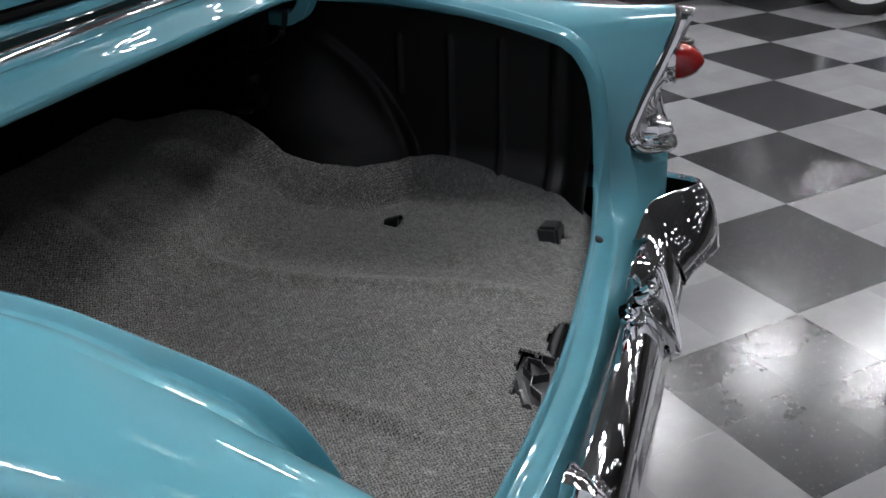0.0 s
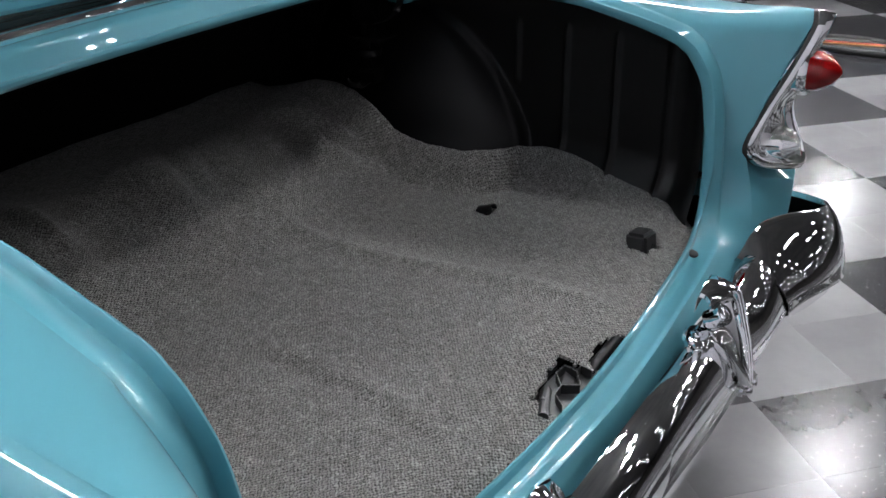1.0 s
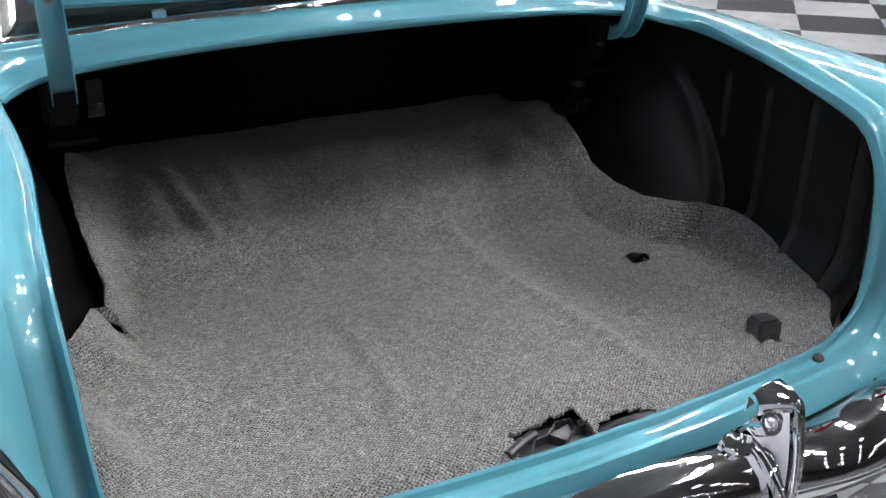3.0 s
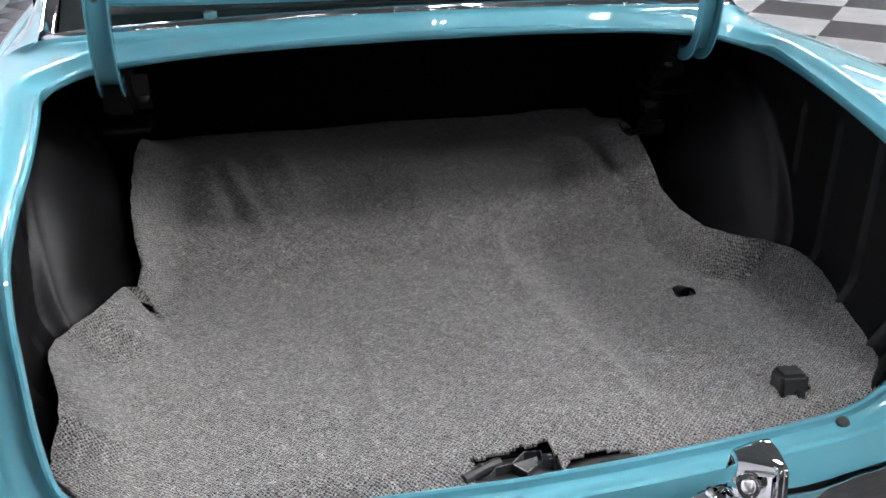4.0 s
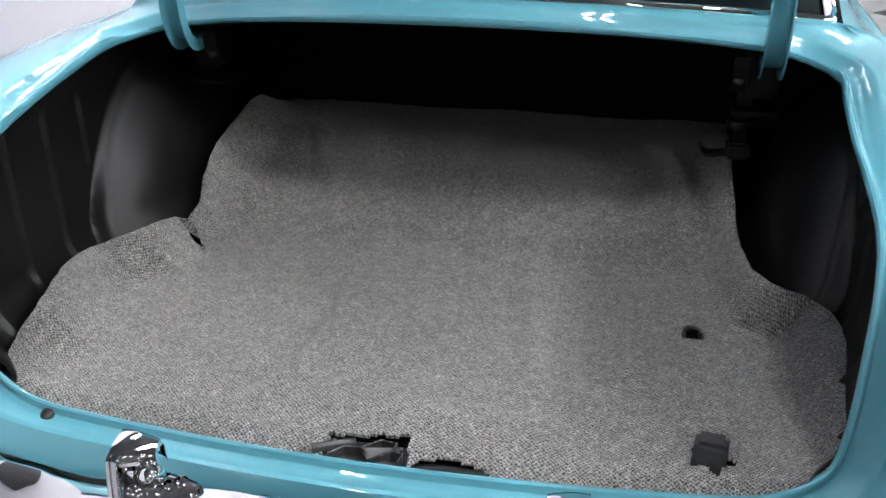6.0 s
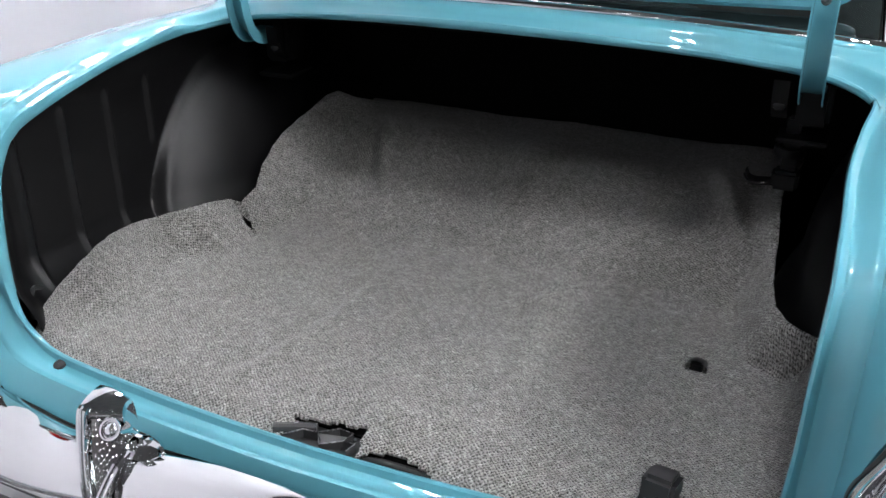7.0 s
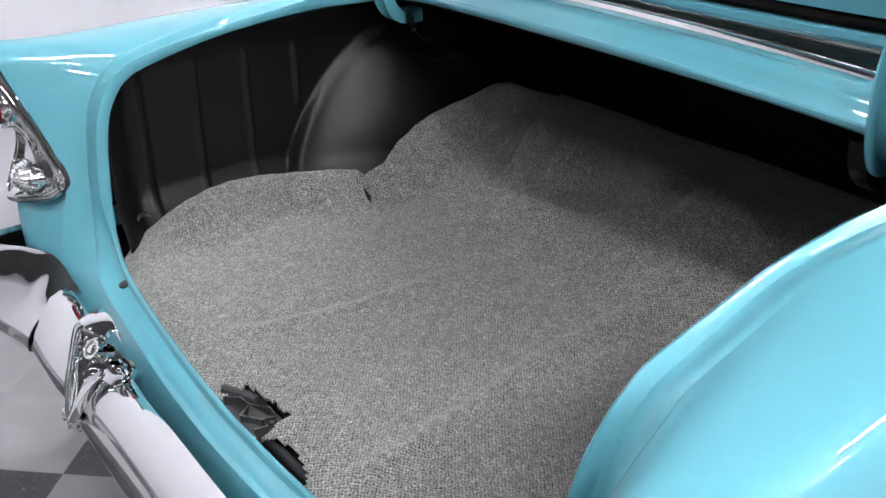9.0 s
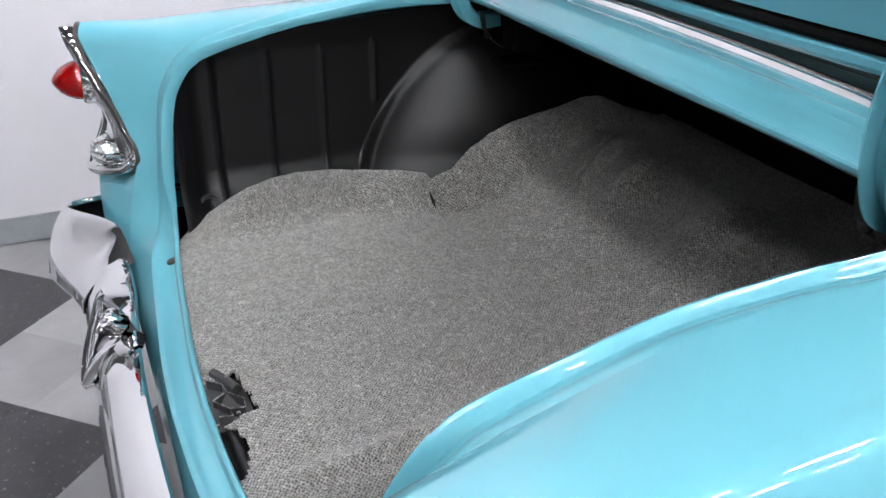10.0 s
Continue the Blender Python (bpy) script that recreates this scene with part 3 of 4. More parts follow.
def inner_side():
    rows = []
    for y in np.linspace(0.05, 1.235, 240):
        rib = max(math.exp(-((y - at) / 0.0055) ** 2) for at in (0.149, 0.272, 0.395))
        short = math.exp(-((y - 0.524) / 0.0055) ** 2)
        row = []
        for z in np.linspace(0.55, table(y, [(0.05, 0.84), (0.07, 0.89), (0.1, 0.92), (0.15, 0.95), (0.2, 0.965), (0.35, 0.995), (0.6, 1.01), (1.0, 1.03)])[0], 64):
            x = 0.742 + 0.014 * smooth01((y - 0.35) / 0.3)
            x -= 0.042 * (1 - smooth01((z - 0.57) / 0.12)) + 0.03 * smooth01((z - 0.93) / 0.1)
            x -= 0.05 * (1 - smooth01((y - 0.05) / 0.07))
            x -= 0.01 * (1 - smooth01((z - 0.6) / 0.05)) * (1 - smooth01((y - 0.12) / 0.08))
            up = 1 - smooth01((z - 0.935) / 0.015)
            x -= 0.008 * (rib * up + short * up * smooth01((z - 0.79) / 0.012))
            # wheelhouse: a welded flange, then the bulge
            c = 0.815 + 0.25 * (z - 0.66)
            q = 1 - ((y - c) / 0.315) ** 2 - ((z - 0.62) / 0.34) ** 2
            flange = 0.014 + 0.024 * (1 - smooth01((z - 0.66) / 0.2))
            deep = flange * smooth01((q + 0.14) / 0.11) 
            if q > 0.0:
                deep += (0.148 - flange) * q ** 0.75
            row.append(Vector((x - deep, y, z)))
        rows.append(row)
    return sheet(rows)


pair("inner_fender", inner_side, black_paint, trunk, "black inner fender with pressed ribs and wheelhouse bulge")
deck_rows = []
for k in range(COUNT - 28, COUNT):
    e, r = edge_line[k], rim_line[k]
    deck_rows.append([e + Vector((0, 0.012, -0.014)), r + Vector((0, -0.01, -0.025)), Vector((r.x, 0.9, r.z - 0.03)), Vector((r.x, 1.25, r.z - 0.035))])
part("deck_underside", sheet(deck_rows + [mirror(r) for r in deck_rows[-2::-1]]), black_board, trunk)


def hinge_box():
    """Hinge support: a post under the deck, a bent tab at its rear and a foot plate."""
    bm = block((0.56, 0.79, 0.93), (0.62, 0.87, 1.045), 0.008)
    tab = [[Vector((x, y, z)) for x in (0.522, 0.53, 0.55)] for y, z in ((0.70, 1.035), (0.705, 1.0), (0.72, 0.975), (0.745, 0.955), (0.78, 0.945))]
    sheet(tab, bm)
    block((0.535, 0.765, 0.9), (0.625, 0.86, 0.91), 0.003, bm)
    turned([(0.011, 0.0), (0.011, 0.006), (0.007, 0.009), (0.0001, 0.009)], pose(0.536, 0.718, 0.985, 60, 0, 0), 12, bm)
    return bm


pair("hinge_box", hinge_box, black_paint, trunk, "black hinge support with a bent tab")


def hook_bracket():
    line = catmull([(0.484, 0.806, 0.818), (0.49, 0.808, 0.806), (0.505, 0.81, 0.8), (0.53, 0.812, 0.802), (0.56, 0.815, 0.806)], 4)
    bm = thick(sheet([[p + Vector((0, w, h)) for w, h in ((-0.018, 0.006), (-0.012, 0.0), (0.012, 0.0), (0.018, 0.006))] for p in line]), 0.004)
    block((0.535, 0.79, 0.798), (0.585, 0.835, 0.835), 0.006, bm)
    block((0.548, 0.805, 0.83), (0.575, 0.83, 0.94), 0.004, bm)
    turned([(0.028, -0.008), (0.03, 0.0), (0.028, 0.008), (0.02, 0.01)], pose(0.56, 0.815, 0.872), 16, bm)
    return bm


part("bracket", hook_bracket(), black_paint, trunk, "black folded steel bracket with a hooked tongue")

part("wire", tube(catmull([(-0.69, 0.075, 0.585), (-0.7, 0.09, 0.625), (-0.712, 0.11, 0.632), (-0.715, 0.135, 0.615), (-0.7, 0.15, 0.595)], 5), 0.005, 8), rubber, trunk, "short black cable")

# rubber stops on the sill
for x in (-0.55, 0.55):
    at = Matrix.Translation((x, 0.0, 0.561)) @ Euler((radians(20), 0, 0)).to_matrix().to_4x4()
    part("rubber_stop", turned([(0.0125, -0.006), (0.0125, 0.004), (0.0105, 0.008), (0.006, 0.0095), (0.0001, 0.0095)], at, 18), rubber, car, "small black rubber stop")


# ---- lid and hinges ----
def hinge_arm():
    line = catmull([(0.588, 0.76, 1.004), (0.588, 0.715, 1.003), (0.588, 0.684, 1.02), (0.588, 0.666, 1.055), (0.588, 0.657, 1.1), (0.588, 0.657, 1.15), (0.588, 0.672, 1.21), (0.588, 0.71, 1.3), (0.588, 0.77, 1.4)], 6)
    rows = []
    for k, p in enumerate(line):
        t = (line[min(k + 1, len(line) - 1)] - line[max(k - 1, 0)]).normalized()
        b = Vector((1, 0, 0)).cross(t).normalized()
        # a channel, open towards the rear
        rows.append([p + Vector((q, 0, 0)) + b * h for q, h in ((-0.021, 0.012), (-0.021, -0.013), (-0.017, -0.018), (0.017, -0.018), (0.021, -0.013), (0.021, 0.012), (0.018, 0.012), (0.0175, -0.01), (-0.0175, -0.01), (-0.018, 0.012))])
    return sheet(rows, ring=True)


pair("lid_hinge", hinge_arm, paint, car, "turquoise painted gooseneck hinge arm")
for side in (1, -1):
    part("hinge_bolt", turned([(0.008, -0.002), (0.008, 0.004), (0.005, 0.006), (0.0001, 0.006)], pose(side * 0.588, 0.648, 1.185, 95, 0, 0), 12), worn_steel, car, "bright steel hinge bolt")

lid = new("trunk_lid")
lid.parent = car
tagged(lid, "open turquoise trunk lid standing up")
LID = pose(0, 0.772, 1.138, 97, 0, 0)


def lid_outline(inset):
    """The lid's outline in its own plane, with rounded lower corners."""
    half, length, r = 0.655 - inset, 1.05 - inset, 0.1
    pts = [(-half * 0.93, length)]
    for a in np.linspace(0, math.pi / 2, 9):
        pts.append((-half + r - r * math.cos(a), inset + r - r * math.sin(a)))
    for x in np.linspace(-half + r, half - r, 25)[1:-1]:
        pts.append((x, inset))
    for a in np.linspace(math.pi / 2, 0, 9):
        pts.append((half - r + r * math.cos(a), inset + r - r * math.sin(a)))
    pts.append((half * 0.93, length))
    for x in np.linspace(half * 0.93, -half * 0.93, 14)[1:-1]:
        pts.append((x, length + 0.03 * (1 - (x / half) ** 2)))
    return pts


def lid_point(x, y, h):
    return LID @ Vector((x, y, h - 0.03 * (x / 0.655) ** 2 - 0.10 * max(0, y - 0.6) ** 2))


def lid_ring(steps):
    """A band that follows the lid's outline, through (inset, height) steps."""
    return sheet([[lid_point(x, y, h) for x, y in lid_outline(d)] for d, h in steps], ring=True)


def lid_plate(inset, height):
    bm = bmesh.new()
    rows = []
    for f in np.linspace(0, 1, 20):
        y = inset + (1.05 - 2 * inset) * f
        half = (0.655 - inset) * (1 - 0.07 * f)
        if y < inset + 0.1:
            half -= 0.1 - math.sqrt(max(0.0, 0.01 - (0.1 - (y - inset)) ** 2))
        rows.append([lid_point(u * half, y, height) for u in np.linspace(-1, 1, 25)])
    return sheet(rows, bm)


part("lid_skin", thick(lid_plate(0.004, -0.034), 0.003), paint, lid)
part("lid_rim", lid_ring([(0.0, -0.03), (-0.004, -0.018), (-0.002, -0.006), (0.006, 0.0), (0.016, -0.001), (0.02, -0.01), (0.02, -0.028)]), paint, lid, "turquoise rolled lid rim")
part("lid_seal", lid_ring([(0.02, -0.022), (0.022, -0.006), (0.029, -0.002), (0.036, -0.006), (0.038, -0.022)]), black_board, lid, "black rubber lid seal")
part("lid_frame", thick(lid_plate(0.042, -0.008), -0.016), paint, lid, "turquoise inner lid frame")
for side in (1, -1):
    slot = [lid_point(side * 0.5 + 0.014 * math.cos(a), 0.1 + 0.03 * math.sin(a), -0.0065) for a in np.linspace(0, 2 * math.pi, 21)[:-1]]
    bm = bmesh.new()
    bm.faces.new([bm.verts.new(p) for p in slot])
    part("slot", thick(bm, 0.004), rubber, lid, "dark oval slot")

# ---- rear window ----
rear_window = new("rear_window")
rear_window.parent = car
tagged(rear_window, "curved rear window in a chrome frame")


def window_path(inset, up):
    """A line round the window's lower edge and up both pillars, set in towards the glass."""
    pts = []
    for k in range(9):
        f = 1 - k / 8
        pts.append(Vector((-0.712 + inset + 0.06 * f, 0.79 + 0.5 * f + 0.4 * inset, 1.1 + 0.36 * f + up + 0.1 * inset)))
    for a in np.linspace(0.15, 1.35, 6):
        r = 0.03
        pts.append(Vector((-0.712 + r - r * math.cos(a) + inset * math.cos(a), 0.768 + r - r * math.sin(a) + inset * (0.4 + 0.4 * math.sin(a)), 1.09 + up + inset * (0.1 + 0.5 * math.sin(a)))))
    for x in np.linspace(-0.66, 0.66, 37):
        pts.append(Vector((x, 0.768 + 0.8 * inset, 1.112 - 0.045 * x * x + up + 0.6 * inset)))
    pts += [Vector((-p.x, p.y, p.z)) for p in pts[13::-1]]
    return pts


trim_rows = [window_path(a, b) for a, b in ((0.0, -0.008), (0.001, 0.0), (0.003, 0.0035), (0.007, 0.0045), (0.012, 0.003), (0.018, -0.001), (0.024, -0.006), (0.029, -0.012), (0.032, -0.022))]
part("window_trim", sheet(trim_rows), chrome, rear_window, "chrome window trim")
part("window_seal", sheet([window_path(a, b) for a, b in ((0.031, -0.018), (0.039, -0.019), (0.046, -0.023))]), rubber, rear_window, "black window rubber")
pane = []
edge_in = window_path(0.045, -0.021)
for f in np.linspace(0, 1, 9):
    pane.append([Vector((p.x * (1 - 0.05 * f), p.y + f * (1.3 - p.y) , p.z + f * (1.46 - p.z) + 0.05 * math.sin(math.pi * f) * (1 - (p.x / 0.7) ** 2))) for p in edge_in[7:-7]])
part("window_pane", sheet(pane), glass, rear_window, "dark curved glass")
part("window_clip", block((-0.41, 0.772, 1.112), (-0.385, 0.80, 1.13), 0.003), chrome, rear_window)


# pillar between the window and the fender's crest
def pillar():
    rows = []
    for k in range(9):
        f = k / 8
        inner = Vector((0.713 - 0.06 * f, 0.772 + 0.52 * f, 1.088 + 0.37 * f))
        outer = Vector((0.806, 0.84 + 0.75 * f, 1.041))
        rows.append([inner, inner.lerp(outer, 0.3) + Vector((0.004, 0, -0.01 - 0.03 * f)), inner.lerp(outer, 0.65) + Vector((0.004, 0, -0.01 - 0.04 * f)), outer])
    return sheet([catmull(r, 4) for r in rows])


pair("pillar", pillar, paint, car, "turquoise painted rear pillar")


# ---- carpet ----
# edges: y, x, height
LEFT = [(-0.02, -0.635, 0.576), (0.05, -0.672, 0.588), (0.1, -0.688, 0.604), (0.141, -0.688, 0.621), (0.19, -0.677, 0.65), (0.247, -0.684, 0.663), (0.313, -0.703, 0.663), (0.38, -0.718, 0.655), (0.43, -0.712, 0.652), (0.47, -0.685, 0.655), (0.5, -0.655, 0.66), (0.54, -0.632, 0.664), (0.6015, -0.612, 0.654), (0.6035, -0.585, 0.648), (0.655, -0.577, 0.674), (0.702, -0.588, 0.708), (0.755, -0.595, 0.736), (0.81, -0.596, 0.759), (0.866, -0.596, 0.781), (0.926, -0.595, 0.798), (0.978, -0.588, 0.812), (1.03, -0.582, 0.808), (1.1, -0.578, 0.77), (1.22, -0.575, 0.73)]
RIGHT = [(-0.02, 0.635, 0.576), (0.045, 0.675, 0.586), (0.1, 0.704, 0.596), (0.2, 0.728, 0.614), (0.28, 0.734, 0.631), (0.326, 0.733, 0.643), (0.405, 0.727, 0.659), (0.44, 0.716, 0.662), (0.47, 0.7, 0.661), (0.482, 0.676, 0.67), (0.495, 0.655, 0.668), (0.514, 0.625, 0.668), (0.55, 0.607, 0.664), (0.587, 0.593, 0.659), (0.674, 0.577, 0.664), (0.72, 0.573, 0.673), (0.766, 0.57, 0.69), (0.823, 0.559, 0.743), (0.87, 0.556, 0.766), (0.911, 0.554, 0.779), (1.0, 0.562, 0.775), (1.1, 0.568, 0.745), (1.22, 0.57, 0.72)]
CARPET_Z, CARPET_LONG = 0.576, 1.27
# the middle line: flat, up a slope, over a crest and on along a shelf
profile, y_run, z_run = [], 0.0, 0.0
for k in range(650):
    s = k * 0.002
    profile.append((s, y_run, z_run))
    lean = radians(31 * smooth01((s - 0.64) / 0.13) - 38 * smooth01((s - 0.98) / 0.1) + 10 * smooth01((s - 1.13) / 0.06))
    y_run, z_run = y_run + 0.002 * math.cos(lean), z_run + 0.002 * math.sin(lean)


def carpet_point(u, s):
    y, z = table(s, profile)
    xl, zl = table(y, LEFT)
    xr, zr = table(y, RIGHT)
    x = 0.66 * u + (xl + 0.66) * smooth01((-u - 0.6) / 0.4) + (xr - 0.66) * smooth01((u - 0.6) / 0.4)
    fray = 0.003 * noise.noise((y * 45, 3.0 if u < 0 else 7.0, 0.5)) + 0.0015 * noise.noise((y * 140, 1.0, u))
    x += fray * smooth01((abs(u) - 0.93) / 0.07)
    near = table(y, [(0.0, 0.12), (0.5, 0.12), (0.56, 0.085), (0.601, 0.064), (0.604, 0.042), (0.65, 0.05), (0.7, 0.075), (0.8, 0.11), (1.1, 0.12)])[0]
    wide = table(y, [(0.0, 0.13), (0.4, 0.12), (0.5, 0.07), (0.7, 0.08), (0.8, 0.05), (0.86, 0.06), (1.1, 0.1)])[0]
    z += max(0, zl - CARPET_Z - z) * smooth01(1 - (x - xl) / near) ** 1.3 + max(0, zr - CARPET_Z - z) * smooth01(1 - (xr - x) / wide) ** 1.3
    # waves along the crest, dying out down the slope
    rise = smooth01((s - 0.78) / 0.2) * (1 - 0.7 * smooth01((s - 1.06) / 0.1))
    wave = 0.7 * math.sin(x * 14.5 + 6.9) + 0.5 * math.sin(x * 26 + 2.0) + 0.25 * math.sin(x * 43 + 1.0) + 0.9 * noise.noise((x * 6, s * 3, 2.2))
    y -= 0.018 * rise * wave
    z += 0.013 * rise * wave
    for at, lean, deep, wide_fold, low in ((-0.375, 0.3, 0.014, 0.02, 0.8), (-0.255, 0.2, 0.012, 0.02, 0.88), (0.09, -0.15, 0.012, 0.024, 0.86), (0.46, 0.5, 0.012, 0.022, 0.76)):
        off = x - at + lean * (s - 0.95)
        fold = math.exp(-(off / wide_fold) ** 2) - 0.5 * math.exp(-((off + 1.6 * wide_fold) / wide_fold) ** 2)
        fold *= smooth01((s - low) / 0.1) * (1 - smooth01((s - 1.0) / 0.1))
        y -= deep * 0.7 * fold
        z += deep * fold
    z -= 0.016 * (1 - smooth01(s / 0.05))
    z += 0.0045 * noise.noise((x * 4, s * 4, 0.3)) + 0.002 * noise.noise((x * 17, s * 17, 1.3))
    # a long ridge with the ground falling away beyond it, and a shallow crease
    crease = x - (0.24 - 0.1 * s + 0.012 * math.sin(9 * s))
    run = smooth01((s - 0.02) / 0.1) * smooth01((0.86 - s) / 0.2)
    z += run * (0.011 * math.exp(-(crease / 0.022) ** 2) + 0.008 * (1 - smooth01(crease / 0.12)) * smooth01((crease + 0.5) / 0.4))
    valley = x - (-0.26 + 0.2 * (s - 0.19) + 0.03 * math.sin(7 * s))
    z += (0.006 * math.exp(-((valley - 0.03) / 0.02) ** 2) - 0.005 * math.exp(-(valley / 0.018) ** 2)) * smooth01((s - 0.06) / 0.1) * smooth01((0.6 - s) / 0.2)
    start = table(abs(x), [(0, -0.022), (0.3, -0.006), (0.48, 0.006), (0.56, 0.014), (0.6, 0.018), (0.64, 0.024), (0.68, 0.03)])[0]
    return Vector((x, y - 0.004 + start * (1 - smooth01(s / 0.16)), CARPET_Z + z))


def cut_out(p):
    n = 0.006 * noise.noise((p.x * 60, p.y * 60, 5.0))
    if abs(p.x + 0.007) < 0.067 + n and p.y < 0.036 + 1.5 * n + 0.12 * (p.x + 0.07):
        return True
    if ((p.x - 0.128) / 0.066) ** 2 + ((p.y + 0.012) / 0.026) ** 2 < 1:
        return True
    star = math.atan2(p.y - 0.09, p.x - 0.51)
    if math.hypot(p.x - 0.51, p.y - 0.09) < 0.028 + 0.01 * math.cos(5 * star + 0.6):
        return True
    if ((p.x - 0.489) / 0.021) ** 2 + ((p.y - 0.436) / 0.026) ** 2 < 1 and p.y > 0.436:
        return True
    # slit beside the wheelhouse
    if p.x < -0.601 and abs(p.y + 0.004 - 0.6025) < 0.004:
        return True
    return False


def carpet_mesh():
    nu, nv = 261, 262
    us, ss = np.linspace(-1, 1, nu), np.linspace(0.004, CARPET_LONG, nv)
    bm = bmesh.new()
    grid = [[bm.verts.new(carpet_point(u, s)) for u in us] for s in ss]
    for a in range(nv - 1):
        for b in range(nu - 1):
            q = (grid[a][b], grid[a][b + 1], grid[a + 1][b + 1], grid[a + 1][b])
            mid = (q[0].co + q[2].co) / 2
            if not cut_out(mid) and (q[0].co - q[3].co).length < 0.034:
                bm.faces.new(q)
    place = {}
    for a, r in enumerate(grid):
        run = [0.0]
        for b in range(1, nu):
            run.append(run[-1] + (r[b].co - r[b - 1].co).length)
        for b, v in enumerate(r):
            place[v] = (run[b] - run[nu // 2], ss[a])
    layer = bm.loops.layers.uv.new("weave")
    for f in bm.faces:
        for c in f.loops:
            c[layer].uv = place[c.vert]
    bmesh.ops.delete(bm, geom=[v for v in bm.verts if not v.link_faces], context="VERTS")
    return thick(bm, 0.006)


carpet = part("trunk_carpet", carpet_mesh(), carpet_mat, None, "grey woven loop carpet lying loose in the trunk")
tagged(carpet, category="carpet")


# striker in the carpet's cut-out
def striker():
    bm = block((-0.078, -0.018, 0.553), (0.064, 0.045, 0.5585), 0.001)
    for line in STAMPED:
        sheet([[Vector((x, y, z)) for z in (0.556, 0.575)] for x, y in line], bm)
    # folded tongue in the middle and a rolled end
    sheet([[Vector((x, y, z)) for x, y, z in ((-0.016, 0.011, 0.574), (0.0, -0.002, 0.564), (0.001, -0.014, 0.562))], [Vector((x, y, z)) for x, y, z in ((0.03, 0.026, 0.57), (0.03, 0.01, 0.563), (0.03, -0.014, 0.561))]], bm)
    tube([(-0.094, 0.002, 0.566), (-0.06, 0.018, 0.567), (-0.03, 0.03, 0.566)], 0.009, 10, bm)
    return bm


STAMPED = [[(-0.062, -0.014), (-0.042, 0.008), (-0.016, 0.011), (0.011, 0.034), (0.037, 0.031), (0.032, 0.007), (0.052, 0.009), (0.048, -0.012)], [(-0.016, 0.011), (0.001, -0.014)], [(0.001, -0.014), (0.032, 0.007)]]
latch = part("latch_striker", striker(), black_plastic, car, "black stamped steel latch striker with bright edges", smooth=False)
for line in STAMPED:
    part("rolled_edge", tube([(x, y, 0.5755) for x, y in line], 0.0011, 6), worn_steel, latch, "bright worn steel edge")
for x, y in ((-0.062, 0.02), (0.047, 0.018)):
    part("screw", turned([(0.0035, 0.0), (0.0035, 0.003), (0.0001, 0.004)], pose(x, y, 0.573), 10), worn_steel, latch, "bright screw head")
part("latch_well", block((-0.075, -0.02, 0.545), (0.2, 0.05, 0.557)), black_board, car, "black pressed latch well")
part("drain_tube", tube([(0.07, 0.0, 0.552), (0.1, 0.002, 0.556), (0.15, 0.003, 0.556), (0.2, 0.006, 0.552)], 0.01, 12), black_paint, car, "black tube under the carpet")
bracket_shape = block((-0.025, -0.026, -0.03), (0.025, 0.022, 0.036), 0.007)
bmesh.ops.transform(bracket_shape, matrix=pose(0.508, 0.095, 0.574, -8, 0, -8), verts=bracket_shape.verts[:])
box = part("floor_bracket", bracket_shape, black_plastic, car, "black box bracket poking through the carpet")
part("hole", turned([(0.006, -0.004), (0.006, 0.0012), (0.0045, 0.0016), (0.004, -0.001), (0.0001, -0.001)], pose(0.508, 0.095, 0.574, -8, 0, -8) @ pose(0.004, -0.026, 0.004, 90, 0, 0), 14), rubber, box)
clip_bm = bmesh.new()
sheet([[Vector((0.489 + 0.022 * math.cos(a) * (1 - 0.25 * f), 0.438 + 0.034 * f, 0.573 + (0.024 - 0.012 * f) * math.sin(a))) for a in np.linspace(0, math.pi, 13)] for f in np.linspace(0, 1, 6)], clip_bm)
block((0.478, 0.444, 0.566), (0.5, 0.462, 0.586), 0.002, clip_bm)
part("floor_clip", clip_bm, black_paint, car, "small black clip in the carpet")

# wheels that carry the car
def wheel():
    at = pose(0.76, 0.98, 0.34, 0, 90, 0)
    return turned([(0.2, -0.085), (0.3, -0.095), (0.33, -0.085), (0.34, -0.05), (0.34, 0.05), (0.33, 0.08), (0.3, 0.09), (0.2, 0.085)], at, 40)


def hubcap():
    return turned([(0.2, 0.0), (0.2, 0.06), (0.17, 0.075), (0.1, 0.085), (0.05, 0.1), (0.0001, 0.105)], pose(0.76, 0.98, 0.34, 0, 90, 0), 32)


for w, bm in zip(pair("wheel", wheel, rubber, car, "black tyre and chrome hubcap"), (1, -1)):
    h = hubcap()
    if bm < 0:
        bmesh.ops.transform(h, matrix=Matrix.Diagonal((-1, 1, 1, 1)), verts=h.verts[:])
    part("hubcap", h, chrome, w)

for w in [o for o in car.children if o.name.startswith("wheel")]:
    tyre = new("wheel", w.data)
    tyre.location.y = 2.92
    tyre.parent = car
    cap = new("hubcap", w.children[0].data)
    cap.parent = tyre

